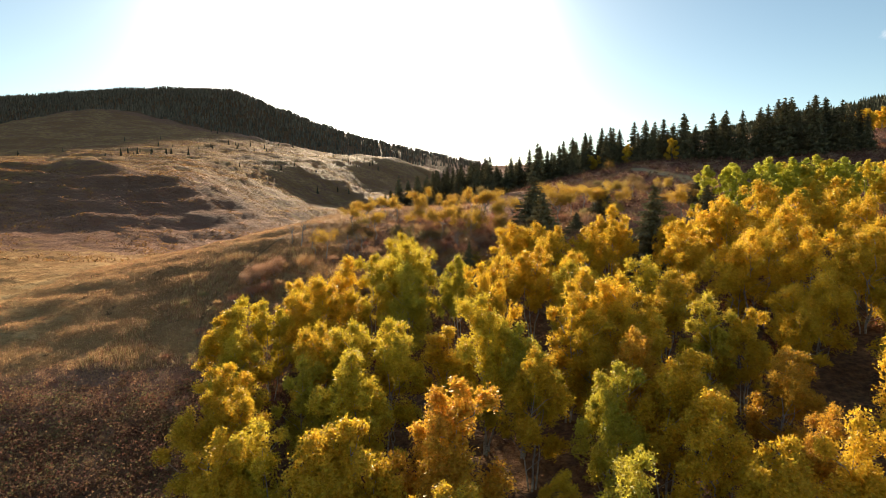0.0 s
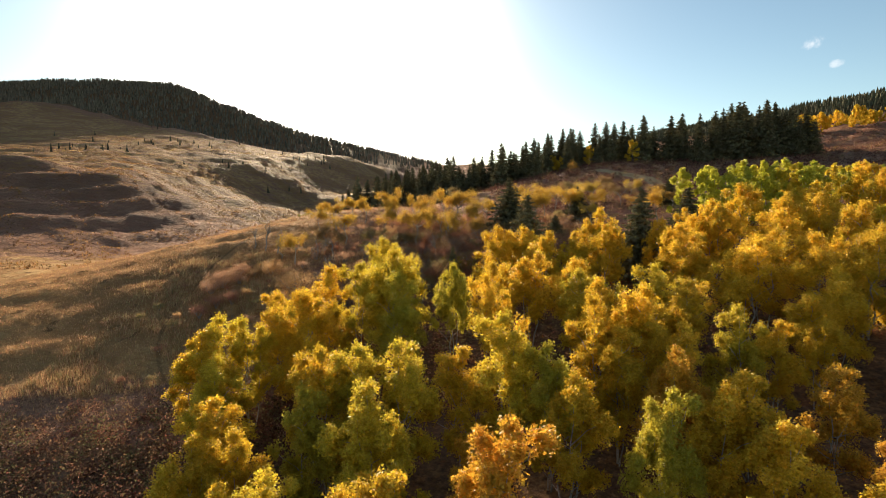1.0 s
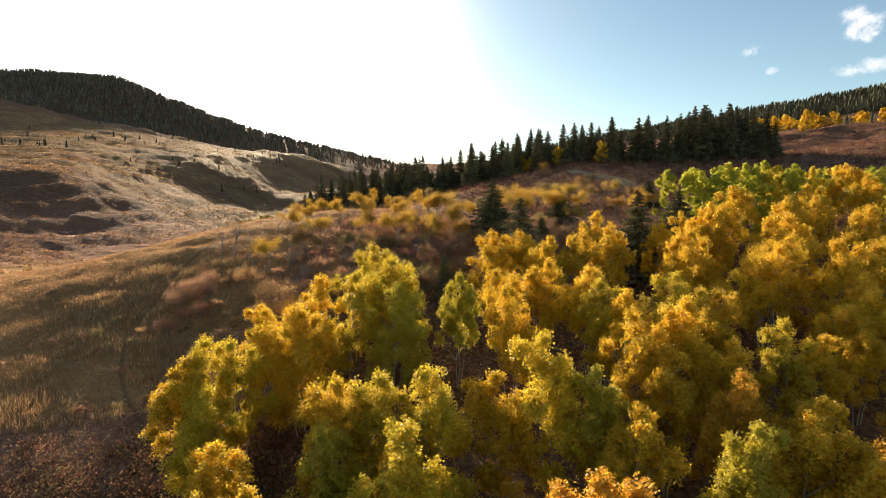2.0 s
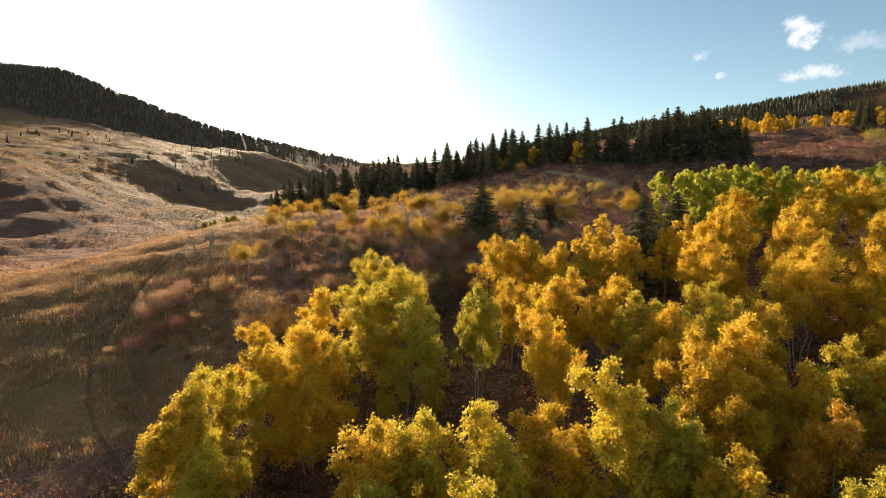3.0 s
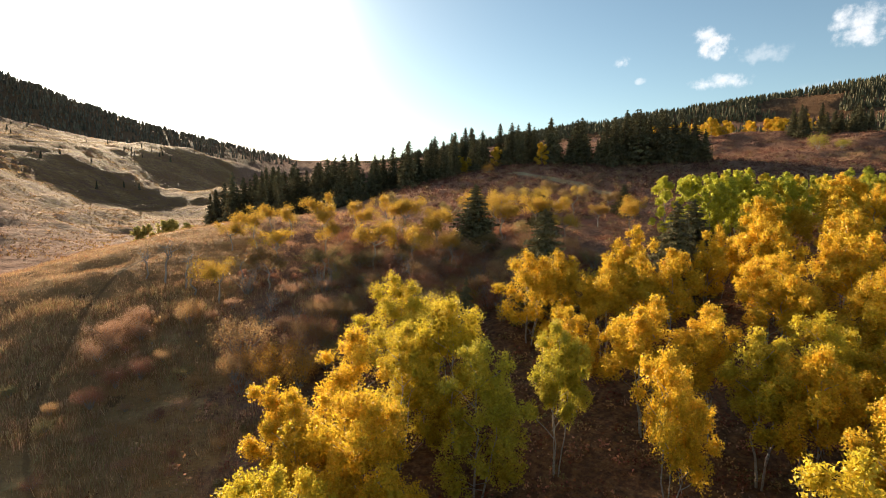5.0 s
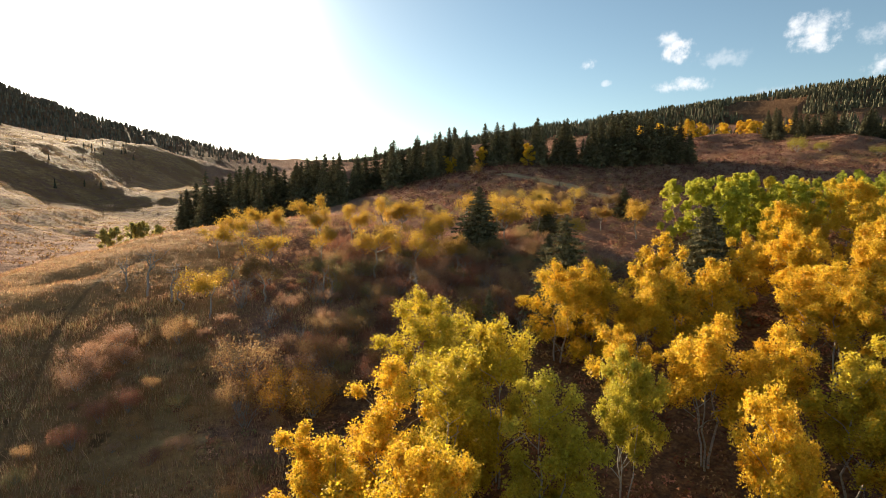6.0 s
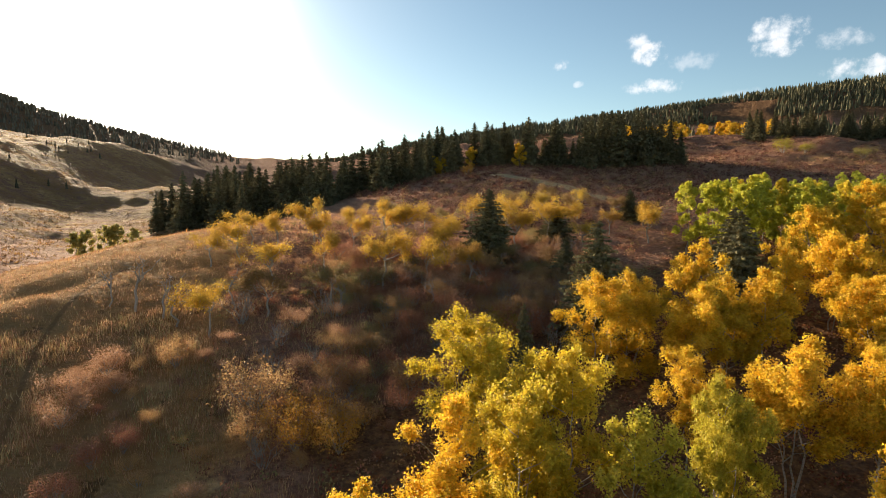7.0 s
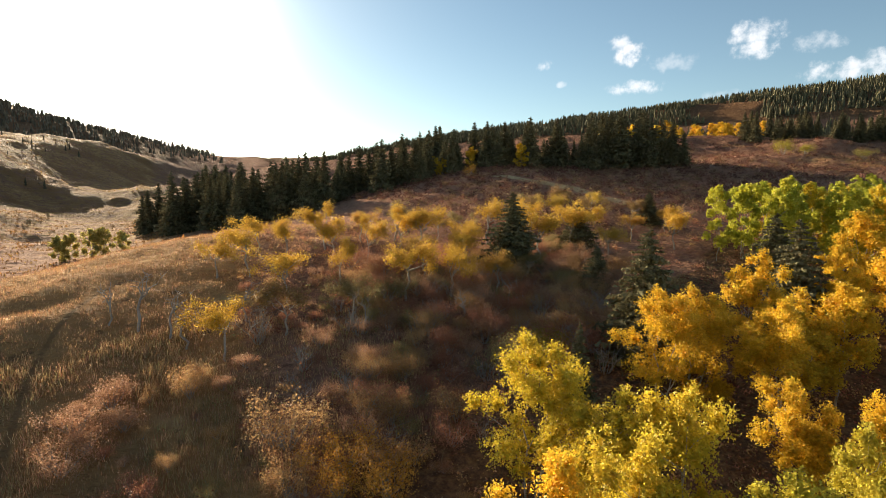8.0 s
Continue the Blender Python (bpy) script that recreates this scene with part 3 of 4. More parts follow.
def aspen_at(x, y, top, colour, planting):
    """Trees round the shaded hollow have bare lower stems, the others are leafy further down."""
    taken.append((x, y))
    kind = rng.randint(4) + (0 if y < 36 or x < -12 else 8 if y < 58 and 0 < x < 26 else 4) if planting is near_aspens else None
    planting.put(rng, x, y, top - height(x, y) + 0.15, tuple(np.array(colour) * rng.uniform(0.9, 1.1)), "%s-leaved aspen tree on the grassy slope" % NAMES[colour], "tree", "aspens of the grove", kind=kind, spread=0.74 if (x, y) in [(3.2, 41.0), (1.3, 47.3)] else rng.uniform(0.92, 1.12))


def grove_colour(x, y):
    """Greener round the west side and in the front rows, golden up the slope, a few orange trees."""
    if y > 45 and x > 3:
        pick = [GOLD, GOLD, YELLOW, GOLD, YELLOW]
    elif x < -13:
        pick = [YELLOW, YELLOW, LIME]
    elif x < 0 and y > 45:
        pick = [LIME, LIME, GREEN, YELLOW]
    elif 5 < x and y > 32:
        pick = [YELLOW, GOLD, YELLOW, LIME]
    else:
        pick = [LIME, YELLOW, LIME, YELLOW, GREEN]
    return pick[rng.randint(len(pick))]


for x, y, top in LOWER + EDGE + UPPER + MIDDLE:
    aspen_at(x, y, top, ORANGE if (x, y) in [(0.4, 22.4), (10.3, 28.6)] else grove_colour(x, y), near_aspens if y < 50 or x < 12 else mid_aspens)
# smaller trees between those of the lower grove
for tries in range(500):
    x, y = rng.uniform(-9, 18), rng.uniform(12, 32)
    if x < -8 + 0.2 * max(0, 24 - y) or min(math.hypot(x - a, y - b) for a, b in taken) < 3.6:
        continue
    aspen_at(x, y, height(x, y) + rng.uniform(5.0, 7.0), [LIME, YELLOW, ORANGE, GOLD][rng.randint(4)], near_aspens)
# the rest of the grove, up the slope
for tries in range(4000):
    x, y = rng.uniform(14, 80), rng.uniform(8, 72)
    if x < 18 + max(0, 30 - y) * 0.2 or y > 60 + 0.15 * x or min(math.hypot(x - a, y - b) for a, b in taken) < 5.4:
        continue
    aspen_at(x, y, height(x, y) + rng.uniform(7.2, 9.4), [YELLOW, GOLD, GOLD, YELLOW, GOLD, YELLOW, LIME][rng.randint(7)], mid_aspens)
# the greener grove higher up
STAND = (0.425, 0.418, 0.055)
for tries in range(900):
    x, y = rng.uniform(39, 96), rng.uniform(70, 92)
    if y < 70 or y > 77 + 0.22 * (x - 36) or min(math.hypot(x - a, y - b) for a, b in taken) < 3.0:
        continue
    taken.append((x, y))
    slim_aspens.put(rng, x, y, max(5.0, min(10.0, 21.6 + 0.022 * (x - 40) + rng.uniform(-0.9, 0.7) - height(x, y))), tuple(np.array(STAND if rng.rand() < 0.75 else LIME) * rng.uniform(0.9, 1.12)), "slim green-leaved aspen tree in a dense stand", "tree", "green aspen stand")
for x, y, top in [(38.7, 78.8, 21.6), (41.5, 77.5, 21.8), (45.8, 75.4, 22.5), (50.5, 77.5, 22.6), (55.2, 80.1, 23.2), (39.9, 72.4, 21.1), (46.0, 70.5, 20.9), (52.0, 70.5, 21.2), (43.6, 67.5, 20.2)]:
    slim_aspens.put(rng, x, y, top - height(x, y) + 0.15, tuple(np.array((0.50, 0.465, 0.05)) * rng.uniform(0.9, 1.1)), "slim yellow-green aspen tree at the edge of a dense stand", "tree", "green aspen stand")
far_aspens = Planting([make_aspen(70 + i, 9.0, 3.0, 1100, 0.5, 0.1, split=False) for i in range(2)], [9.0] * 2)
for cx, cy, n in [(200, 241, 8), (210, 230, 8), (222, 214, 10), (268, 162, 9), (236, 200, 6), (162, 204, 9), (182, 228, 8)]:
    for k in range(n):
        far_aspens.put(rng, cx + rng.normal() * 9, cy + rng.normal() * 9, rng.uniform(6.5, 9.0), tuple(np.array(GOLD) * rng.uniform(0.85, 1.1)), "golden aspen on the far slope among conifers", "tree", "far golden aspens")
for x, y, high in [(44.4, 164.0, 5.5), (47.0, 163.5, 4.5), (56.5, 163.5, 6.0), (65.0, 153.0, 6.5), (30.0, 166.0, 4.5)]:
    far_aspens.put(rng, x, y, high, tuple(np.array(GOLD) * rng.uniform(0.7, 0.95)), "small golden aspen in front of the ridge conifers", "tree", "far golden aspens")
for x, y, top in [(-26.5, 166, 12.2), (-29.5, 168, 12.9), (-32.5, 170, 12.6), (-35.5, 171, 11.6), (-38.0, 173, 11.0)]:
    far_aspens.put(rng, x, y, top - height(x, y), tuple(np.array((0.44, 0.36, 0.10)) * rng.uniform(0.75, 1.1)), "olive-green bushy tree down in the valley", "tree", "trees in the valley", spread=1.0)
for p in (near_aspens, mid_aspens, slim_aspens, far_aspens):
    p.set_out()

# ---------------------------------------------------------------- crooked small trees
scrubs = Planting([make_scrub_tree(80 + i, 5.0, 2.1 + 0.12 * i, 3800, 0.135) for i in range(6)], [5.0] * 6)
SMALL = [(-8.4, 98.0, 16.8), (-4.0, 95.7, 16.8), (-0.2, 94.8, 17.1), (-0.1, 84.7, 15.5), (7.4, 97.1, 18.5), (4.1, 83.4, 14.9), (12.5, 95.0, 17.0),
         (17.9, 98.2, 19.6), (19.0, 88.8, 17.9), (25.5, 90.4, 18.7), (37.8, 84.3, 18.3), (-11.0, 86.8, 14.5), (-16.1, 94.2, 15.2), (-17.1, 78.6, 12.1),
         (-13.2, 93.4, 16.4), (5.3, 98.3, 18.1), (-10.8, 101.2, 17.2), (-3.4, 100.9, 18.4), (23.0, 96.0, 19.0), (30.0, 93.0, 18.6),
         (10.0, 90.0, 16.0), (-5.0, 90.0, 15.0)]
for x, y, top in SMALL:
    scrubs.put(rng, x, y, max(3.0, top - height(x, y) + 0.2), tuple(np.array((0.60, 0.37, 0.055)) * rng.uniform(0.75, 1.05)), "crooked small tree with thinning yellow leaves", "tree", "crooked trees on the slope")
for tries in range(500):
    x, y = rng.uniform(-14, 44), rng.uniform(74, 122)
    if y > 104 + 0.1 * x or y < 82 + 0.1 * x or min(math.hypot(x - a, y - b) for a, b in taken + [s[:2] for s in SMALL]) < 5.0:
        continue
    taken.append((x, y))
    scrubs.put(rng, x, y, rng.uniform(3.0, 5.2), tuple(np.array([(0.44, 0.26, 0.06), (0.50, 0.33, 0.06), (0.32, 0.20, 0.08), (0.30, 0.22, 0.09)][rng.randint(4)]) * rng.uniform(0.8, 1.1)), "crooked small tree with thinning brown-yellow leaves", "tree", "crooked trees on the slope")
scrubs.set_out()
bare = Planting([make_scrub_tree(95 + i, 4.5, 1.7, bare=True) for i in range(3)], [4.5] * 3)
for x, y, h in [(-22.6, 84.8, 4.9), (-20.5, 83.0, 4.0), (-19.5, 81.0, 3.8), (-24.5, 86.5, 3.6), (-15.0, 84.0, 3.5), (-6.0, 80.0, 3.6), (2.0, 78.0, 3.4), (8.5, 80.0, 3.8)]:
    bare.put(rng, x, y, h, (1, 1, 1), "leafless grey gnarled small tree on the slope", "tree", "bare trees on the slope")
bare.set_out()



def make_twig_bush(seed, high=1.6, wide=1.3):
    """A leafless bush: a fan of forking grey twigs."""
    r = np.random.RandomState(seed)
    bush = new("bare_shrub")
    stems, twigs = [], []
    for k in range(12):
        a, out = r.uniform(0, 6.283), wide * r.uniform(0.15, 0.8)
        tip = np.array([out * math.cos(a), out * math.sin(a), high * r.uniform(0.6, 1.0)])
        line = wobble(r, (0.1 * math.cos(a), 0.1 * math.sin(a), -0.1), tip, 5, 0.10)
        stems.append(tube(line, (0.026, 0.021, 0.017, 0.012, 0.006), 4))
        for j in range(4):
            b = line[r.randint(2, 4)]
            twigs.append(tube([b, b + r.normal(size=3) * (0.28, 0.28, 0.12) + (0, 0, 0.32)], (0.012, 0.005), 3))
    tagged(child("woody_base", limbs_mesh("woody_base", stems + twigs, GREY_TWIG), bush), kind="stuff")
    return bush


twig_bushes = Planting([make_twig_bush(170 + i) for i in range(3)], [1.6] * 3, 0.05)
for tries in range(300):
    x, y = rng.uniform(-16, 26), rng.uniform(60, 88)
    if x > 2 + 1.2 * (y - 60) or len(twig_bushes.rows) >= 46 or min(math.hypot(x - a, y - b) for a, b in taken) < 1.5:
        continue
    twig_bushes.put(rng, x, y, rng.uniform(1.3, 2.6), (1, 1, 1), "leafless grey twiggy bush in the shaded hollow", "shrub", "leafless bushes")
twig_bushes.set_out()

# ---------------------------------------------------------------- conifers
DARK = (0.122, 0.108, 0.060)
near_firs = Planting([make_conifer(100 + i, 10.0, 3.9, 34, 12, 18, 0.80) for i in range(3)], [10.0] * 3)
for x, y, top, fat in [(12.6, 67.2, 17.3, 1.15), (15.0, 88.4, 20.3, 1.25), (34.5, 69.8, 18.4, 1.25), (45.2, 94.8, 20.8, 1.3), (27.0, 90.5, 18.9, 1.45), (24.6, 62.4, 18.2, 1.05), (20.0, 80.0, 14.6, 1.3), (3.2, 64.6, 11.4, 0.62)]:
    near_firs.put(rng, x, y, top - height(x, y) + 0.15, tuple(np.array(DARK) * rng.uniform(1.1, 1.5)), "dark green fir standing among the aspens", "tree", "firs among the aspens", spread=fat, crown="foliage")
near_firs.set_out()
ridge_firs = Planting([make_conifer(110 + i, 14.0, 4.2 - 0.35 * (i % 3), 40, 9, 8, 0.66 + 0.05 * i) for i in range(5)], [14.0] * 5)
spots = [(61.4, 164.1, 40.9), (75.3, 151.1, 41.2), (95.3, 151.5, 43.4), (9.2, 163.6, 29.1), (5.4, 163.7, 27.7), (59.0, 166.9, 41.0), (79.3, 143.5, 40.5), (86.9, 145.0, 42.3)]
for x, y, top in spots:
    ridge_firs.put(rng, x, y, top - height(x, y) + 0.15, tuple(np.array(DARK) * rng.uniform(0.8, 1.3)), "dark conifer on the ridge above the grove", "tree", "conifers along the ridge", crown="foliage")
placed = [s[:2] for s in spots]
for (ax, ay, bx, by, deep, count, lo, hi) in [(-16, 232, 8, 168, 14, 52, 9, 17), (4, 170, 60, 174, 13, 44, 7.5, 13.5), (60, 168, 92, 150, 9, 22, 7, 14), (92, 152, 110, 142, 10, 22, 9, 16.0), (185, 170, 265, 118, 13, 50, 8, 12.5)]:
    done = 0
    for tries in range(1200):
        t, o = rng.uniform(0, 1), rng.uniform(-1, 1) * deep
        l = math.hypot(bx - ax, by - ay)
        x, y = ax + (bx - ax) * t - (by - ay) / l * o, ay + (by - ay) * t + (bx - ax) / l * o
        if done >= count or min(math.hypot(x - a, y - b) for a, b in placed) < 3.2:
            continue
        done += 1
        placed.append((x, y))
        ridge_firs.put(rng, x, y, rng.uniform(lo, hi), tuple(np.array(DARK) * rng.uniform(0.8, 1.3)), "dark conifer on the ridge above the grove", "tree", "conifers along the ridge", crown="foliage")
ridge_firs.set_out()


def far_forest(name, spots, lo, hi, label, colour, mat):
    """A far wood: many small ragged conifers in one mesh."""
    r = np.random.RandomState(len(spots))
    verts, quads, cols = [], [], []
    ground_at = land(np.array([p[0] for p in spots]), np.array([p[1] for p in spots])) - 0.5
    for (x, y), z0 in zip(spots, ground_at):
        h = r.uniform(lo, hi)
        w0 = h * r.uniform(0.16, 0.22)
        tint = np.array(colour) * r.uniform(0.7, 1.3)
        for k in range(3):
            z1, rad, tip = z0 + h * (0.08 + 0.27 * k), w0 * (1 - 0.27 * k), z0 + h * (0.5 + 0.25 * k)
            turn = r.uniform(0, 6.283)
            for j in range(4):
                a, b = turn + 1.5708 * j, turn + 1.5708 * (j + 1)
                ra, rb = rad * r.uniform(0.75, 1.2), rad * r.uniform(0.75, 1.2)
                o = len(verts)
                m = (a + b) / 2
                verts += [(x + ra * math.cos(a), y + ra * math.sin(a), z1), (x + 0.6 * rad * math.cos(m), y + 0.6 * rad * math.sin(m), z1 - h * 0.03), (x + rb * math.cos(b), y + rb * math.sin(b), z1), (x, y, tip)]
                quads.append((o, o + 1, o + 2, o + 3))
                cols += [tint] * 4
    return tagged(new(name, quad_mesh(name, verts, quads, mat, attr=("tint", np.array(cols)))), label, "forest", kind="stuff")


FAR_NEEDLE = tinted_leaf("far_conifer", 0.05)
wood = []
for tries in range(16000):
    x, y = rng.uniform(-1300, 80), 800 + 460 * rng.rand() ** 0.7
    if x > -410 and rng.rand() < 0.35 + (x + 410) * 0.0009:
        continue
    wood.append((x, y))
# tint paler and browner than DARK: haze over the hill put into colour
far_forest("hill_forest", wood[:10000], 8, 12, "dark conifer forest over the top of the far hill", (0.160, 0.125, 0.085), FAR_NEEDLE)
wood = []
for tries in range(22000):
    x, y = rng.uniform(150, 760), rng.uniform(180, 760)
    u, v = (x - 560) * 0.8 + (y - 430) * 0.6, -(x - 560) * 0.6 + (y - 430) * 0.8
    if -190 < u < 70 and math.sin(x * 0.02 + 2) + math.sin(y * 0.031) + 0.6 * math.sin((x - y) * 0.05) > -1.25 or (-330 < u < -230 and -160 < v < 60 and rng.rand() < 0.5):
        wood.append((x, y))
far_forest("slope_forest", wood[:9000], 5.5, 9.0, "dark conifer forest on the hill behind the ridge", DARK, FAR_NEEDLE)

lone = []
for tries in range(400):
    x, y = rng.uniform(-330, 20), rng.uniform(230, 790)
    if x < -20 - 0.05 * y and (math.sin(x * 0.05) + math.sin(y * 0.033 + 1) > 0.75 or rng.rand() < 0.06) and y > 300 - x * 0.2:
        lone.append((x, y))
far_forest("lone_hill_trees", lone[:110], 3, 6.5, "scattered small dark trees on the grassy hillside", (0.09, 0.075, 0.045), FAR_NEEDLE)

# ---------------------------------------------------------------- shrubs and undergrowth
RUST, PINK, OLIVE, TAN, STRAW = (0.40, 0.18, 0.105), (0.45, 0.255, 0.15), (0.30, 0.235, 0.10), (0.50, 0.30, 0.135), (0.42, 0.265, 0.11)
shrubs = Planting([make_shrub(130 + i, 1.4, 1.0 + 0.12 * i) for i in range(7)], [1.4] * 7, 0.05)
stood = []
AMBER = (0.56, 0.30, 0.06)
for x, y, h, c, tone in [(-12.7, 65.6, 2.3, AMBER, "amber"), (-11.3, 62.8, 2.2, AMBER, "amber"), (-13.6, 64.0, 1.8, AMBER, "amber"), (-15.2, 68.0, 2.9, TAN, "tan"), (-16.0, 65.3, 1.9, TAN, "tan"),
                         (-25.7, 73.8, 1.7, PINK, "pinkish"), (-24.0, 75.7, 1.8, PINK, "pinkish"), (-24.9, 72.2, 1.6, PINK, "pinkish"), (-26.0, 70.7, 1.7, PINK, "pinkish"), (-23.4, 73.4, 1.6, PINK, "pinkish"), (-19.7, 75.1, 2.0, TAN, "tan"),
                         (-8.9, 69.8, 1.8, RUST, "rust-red"), (-11.6, 71.1, 1.5, PINK, "pinkish"), (-10.5, 78.1, 1.6, PINK, "pinkish"), (-24.1, 66.6, 1.5, RUST, "rust-red"), (-22.6, 67.3, 1.6, RUST, "rust-red"), (-25.3, 64.6, 1.4, RUST, "rust-red")]:
    stood.append((x, y))
    shrubs.put(rng, x, y, h, c, "%s autumn shrub in the dry grass" % tone, "shrub", "shrubs on the slope", spread=1.0, crown="foliage")
for tries in range(2600):
    x, y = rng.uniform(-32, 26), rng.uniform(50, 94)
    edge = -12 + 0.32 * (y - 46)
    deep = x > edge - 6 and y > 64
    if len(stood) > 290 or (x > edge and y < 66 + 0.35 * max(0, x)) or rng.rand() > (0.9 if deep else 0.45 - 0.010 * max(0, -14 - x)):
        continue
    if min(math.hypot(x - a, y - b) for a, b in taken) < 1.3 or (stood and min(math.hypot(x - a, y - b) for a, b in stood) < 1.3):
        continue
    if abs(x + 28.8 - 0.00055 * max(0, y - 76) ** 3) < 1.2 or (x < -15 and y > 78 - 0.5 * max(0, -22 - x)):
        continue
    stood.append((x, y))
    c = [RUST, PINK, TAN, RUST, TAN, OLIVE, PINK][rng.randint(7)]
    shrubs.put(rng, x, y, rng.uniform(1.1, 2.3) if deep else rng.uniform(0.45, 0.95), tuple(np.array(c) * rng.uniform(0.7, 1.15)), "%s autumn shrub in the dry grass" % {RUST: "rust-red", PINK: "pinkish", TAN: "tan", OLIVE: "olive"}[c], "shrub", "shrubs on the slope", crown="foliage")
for x, y, h, c in [(45.4, 147.0, 2.6, (0.5, 0.26, 0.05)), (146, 131, 4.0, (0.34, 0.28, 0.04)), (150, 127, 3.0, (0.34, 0.28, 0.04)), (155, 114, 3.0, (0.25, 0.2, 0.05)), (5.3, 70.3, 2.8, (0.32, 0.22, 0.04))]:
    shrubs.put(rng, x, y, h, c, "bushy yellow-green shrub on the open slope", "shrub", "shrubs on the slope", crown="foliage")
shrubs.set_out()


def scatter(name, count, area, keep, tints, low, high, leaf, per, label, mat, blades=False):
    """Many small plants in one mesh: tufts of upright blades, or mounds of small leaves."""
    r = np.random.RandomState(count)
    x, y = r.uniform(area[0], area[1], count * 3), r.uniform(area[2], area[3], count * 3)
    ok = r.uniform(size=len(x)) < keep(x, y)
    x, y = x[ok][:count], y[ok][:count]
    n = len(x)
    z = land(x, y)
    h = r.uniform(low, high, n)
    tint = np.array(tints)[r.randint(len(tints), size=n)] * r.uniform(0.7, 1.25, (n, 1))
    rep = lambda v: np.repeat(v, per, axis=0)
    if blades:
        bx, by = rep(x) + r.normal(size=n * per) * 0.16, rep(y) + r.normal(size=n * per) * 0.16
        bz, bh = rep(z) - 0.05, rep(h) * r.uniform(0.6, 1.1, n * per)
        a = r.uniform(0, 6.283, n * per)
        dx, dy = np.cos(a) * leaf, np.sin(a) * leaf
        lx, ly = r.normal(size=n * per) * 0.25 * bh, r.normal(size=n * per) * 0.25 * bh
        v = np.stack([np.stack([bx - dx * 0.5, by - dy * 0.5, bz], 1), np.stack([bx + dx * 0.5, by + dy * 0.5, bz], 1),
                      np.stack([bx + dx * 0.35 + lx * 0.8, by + dy * 0.35 + ly * 0.8, bz + bh * 0.8], 1), np.stack([bx + lx, by + ly, bz + bh], 1)], 1).reshape(-1, 3)
        q = np.arange(4 * n * per).reshape(-1, 4)
    else:
        d = r.normal(size=(n * per, 3))
        d[:, 2] = np.abs(d[:, 2])
        c = np.stack([rep(x), rep(y), rep(z)], 1) + d * rep(h)[:, None] * (0.5, 0.5, 0.5)
        v, q = kites(c, leaf * 1.15, r, 0.0, 0.7, tri=True)
    cols = np.repeat(rep(tint), 4 if blades else 3, axis=0)
    return tagged(new(name, quad_mesh(name, v, q, mat, attr=("tint", cols))), label, "grass" if blades else "undergrowth", kind="stuff")


def open_ground(x, y):
    rut = np.abs(x + 28.8 - 0.00055 * np.clip(y - 76, 0, 30) ** 3 - 0.018 * np.clip(68 - y, 0, 30) ** 2) < 0.32
    return (1 - aspen_cover(x, y)) * np.where(rut & (y > 48) & (y < 97), 0.0, 1.0) * np.clip(1.4 - np.hypot(x + 15, y - 60) / 80, 0.1, 1)


scatter("grass", 62000, (-62, 6, 44, 124), open_ground, [(0.54, 0.30, 0.14), (0.50, 0.30, 0.14), (0.48, 0.25, 0.14), (0.38, 0.23, 0.125)], 0.15, 0.42, 0.032, 3, "dry tan prairie grass on the slope", GRASS, True)
scatter("undergrowth", 3200, (-40, 80, 40, 130), lambda x, y: smooth(x, -26 + 0.2 * (y - 60), -6 + 0.2 * (y - 60)) * np.clip(1.3 - y / 160, 0.3, 1), [RUST, RUST, (0.26, 0.10, 0.06), TAN, PINK, OLIVE], 0.4, 1.1, 0.16, 34, "low red and brown undergrowth beneath the trees", UNDERGROWTH)
# real brush, but its tints are darkened too, partly for shade down here
scatter("low_brush", 3200, (-46, -9, 14, 50), lambda x, y: (1 - smooth(y, 42, 50)) * (1 - smooth(x, -17 + 0.1 * y, -11 + 0.1 * y)), [(0.19, 0.085, 0.055), (0.14, 0.075, 0.05), (0.22, 0.125, 0.065), (0.16, 0.13, 0.06)], 0.5, 1.3, 0.15, 34, "low rusty brush on the slope below the grove", UNDERGROWTH)
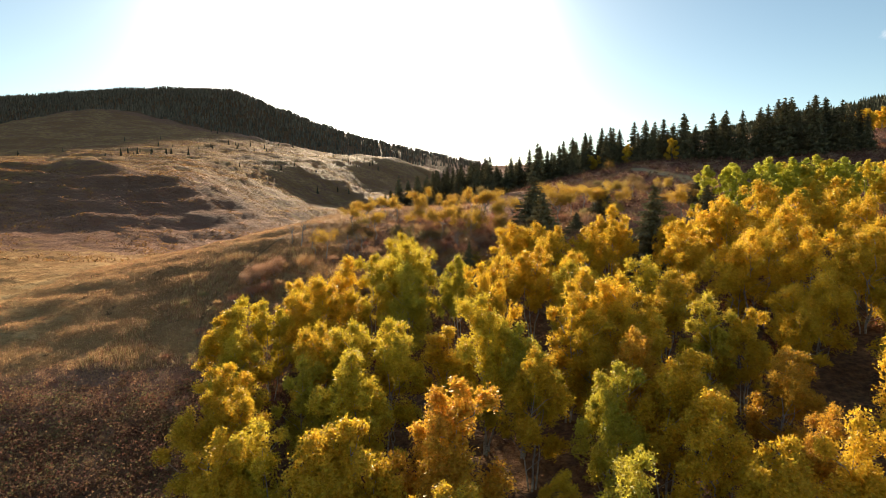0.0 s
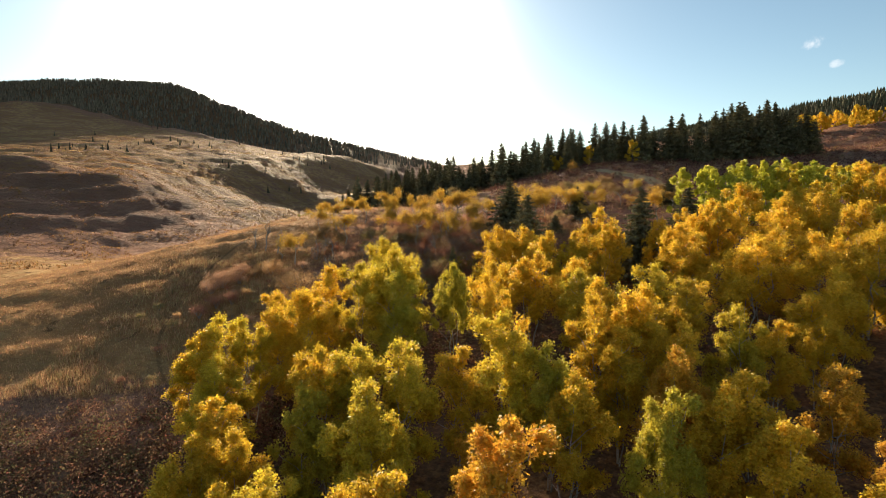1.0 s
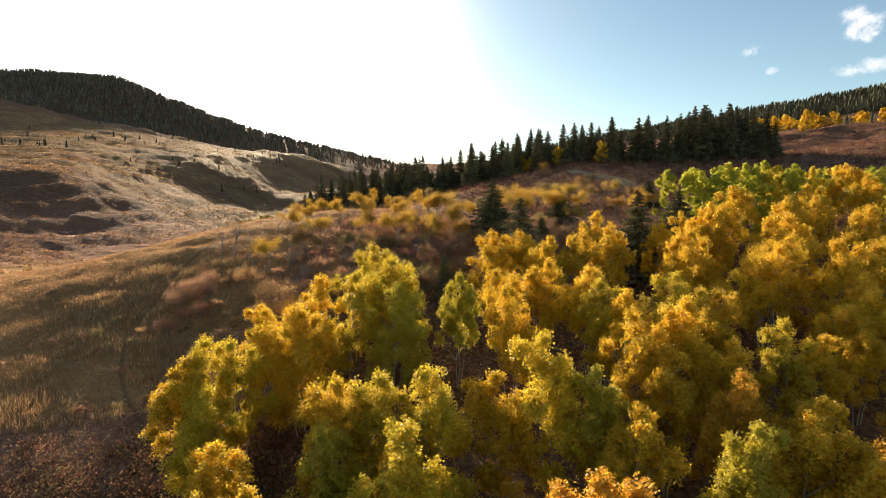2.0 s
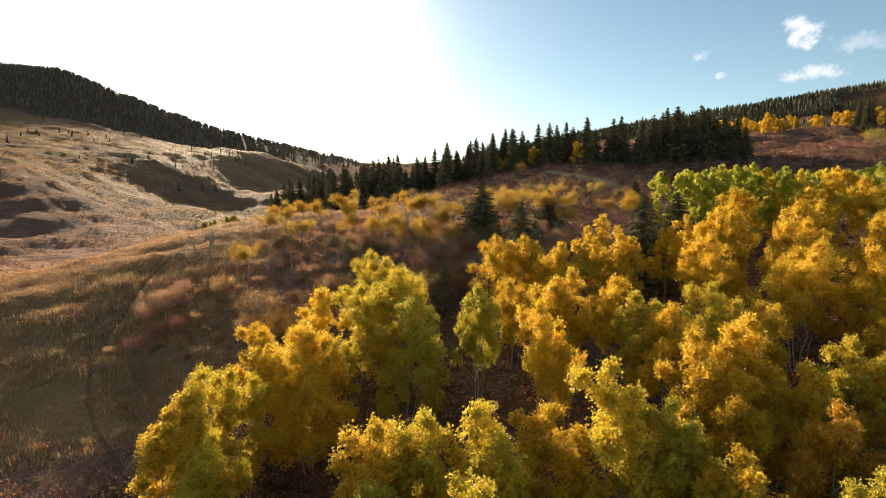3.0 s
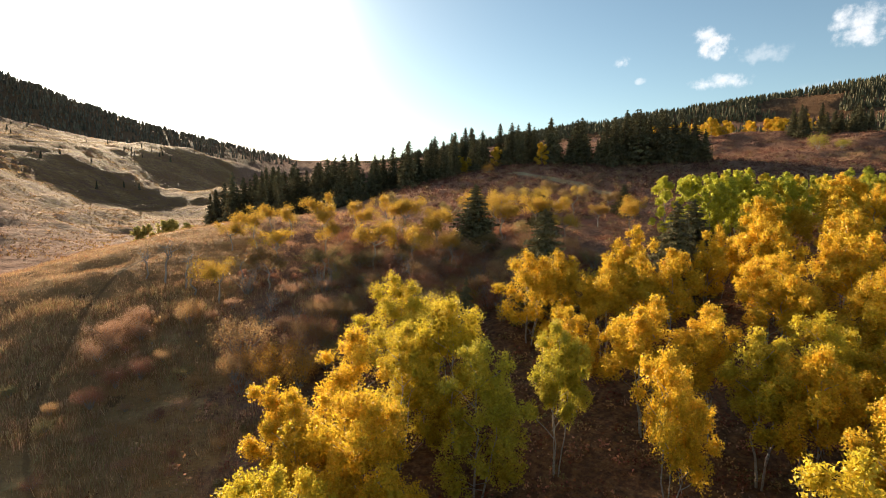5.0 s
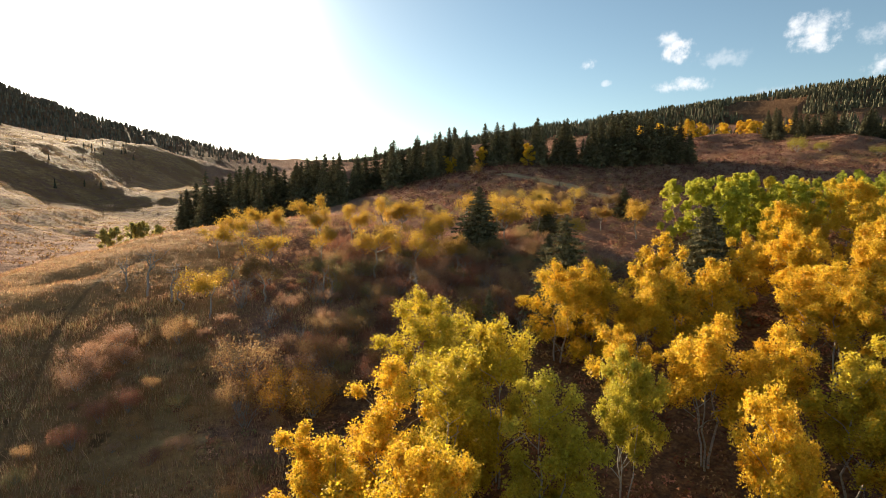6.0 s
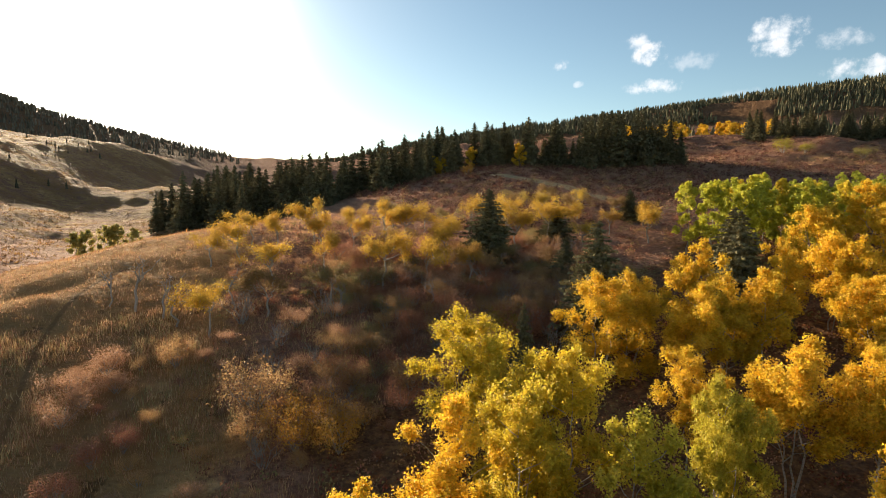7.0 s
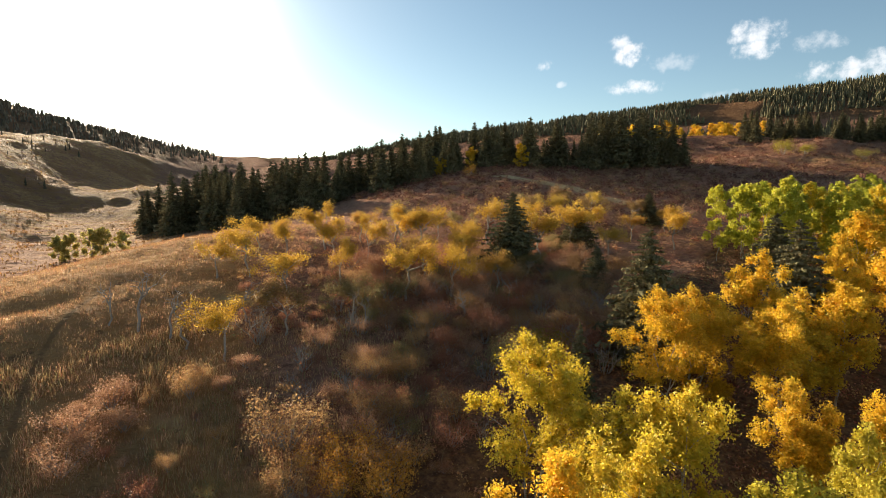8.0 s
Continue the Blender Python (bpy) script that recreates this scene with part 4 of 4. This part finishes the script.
# dark red shrubs, with the ridge conifers' shade partly put into their tints
scatter("hill_scrub", 5200, (20, 190, 95, 190), lambda x, y: smooth(y, 90, 100) * (1 - 0.6 * smooth(x, 100, 150)) * smooth(np.minimum(strip_distance(x, y, 49.6, 141, 53.5, 122), strip_distance(x, y, 53.5, 122, 53, 107)), 1.6, 2.6), [(0.24, 0.11, 0.07), (0.17, 0.07, 0.05), (0.12, 0.06, 0.045), (0.26, 0.16, 0.08)], 0.5, 1.3, 0.26, 22, "low red-brown scrub over the upper slope", UNDERGROWTH)


def terrace_lips(x, y):
    """Where the tall pale grass stands on the western slopes: along the lips of the terraces, not in the hollows."""
    z = land(x, y)
    band = np.sin(z * (6.283 / 5.2) + 2.4 * wave(x, y, 130, 8) + 0.8 * wave(x, y, 40, 9) + 0.6) + 0.8 * wave(x, y, 30, 14) + 0.5 * wave(x, y, 200, 15)
    hollow = np.exp(-(((x + 70) / 45) ** 2 + ((y - 165) / 55) ** 2)) + np.exp(-(((x + 104) / 45) ** 2 + ((y - 385) / 45) ** 2))
    return smooth(band, 0.2, 1.1) * np.clip(1 - 1.2 * hollow, 0.03, 1) * smooth(-x, 0.02 * y, 30) * (1 - smooth(y, 745, 790))


scatter("valley_grass", 16000, (-190, 0, 112, 330), lambda x, y: smooth(-x, -5, 25) * smooth(wave(x, y, 40, 31) + wave(x, y, 12, 32), -0.6, 0.8), [(0.42, 0.22, 0.07), (0.36, 0.18, 0.06), (0.26, 0.13, 0.05), (0.17, 0.09, 0.04)], 0.25, 0.6, 0.22, 2, "dry grass and low brush in the hollow", GRASS, True)
scatter("hill_grass", 30000, (-480, 0, 320, 790), terrace_lips, [STRAW, TAN, (0.52, 0.31, 0.10)], 0.25, 0.6, 0.6, 1, "tall dry golden grass on the far hillside", GRASS, True)
scatter("weed_stalks", 7000, (-36, -4, 50, 84), lambda x, y: (1 - aspen_cover(x, y)) * smooth(wave(x, y, 9, 21), -0.9, 1.0) * np.where(np.abs(x + 28.8 - 0.00055 * np.clip(y - 76, 0, 30) ** 3 - 0.018 * np.clip(68 - y, 0, 30) ** 2) < 0.32, 0.0, 1.0), [(0.56, 0.36, 0.19), (0.50, 0.31, 0.15), (0.38, 0.29, 0.13), (0.48, 0.26, 0.15)], 0.35, 0.8, 0.034, 5, "pale dry weed stalks among the shrubs", GRASS, True)
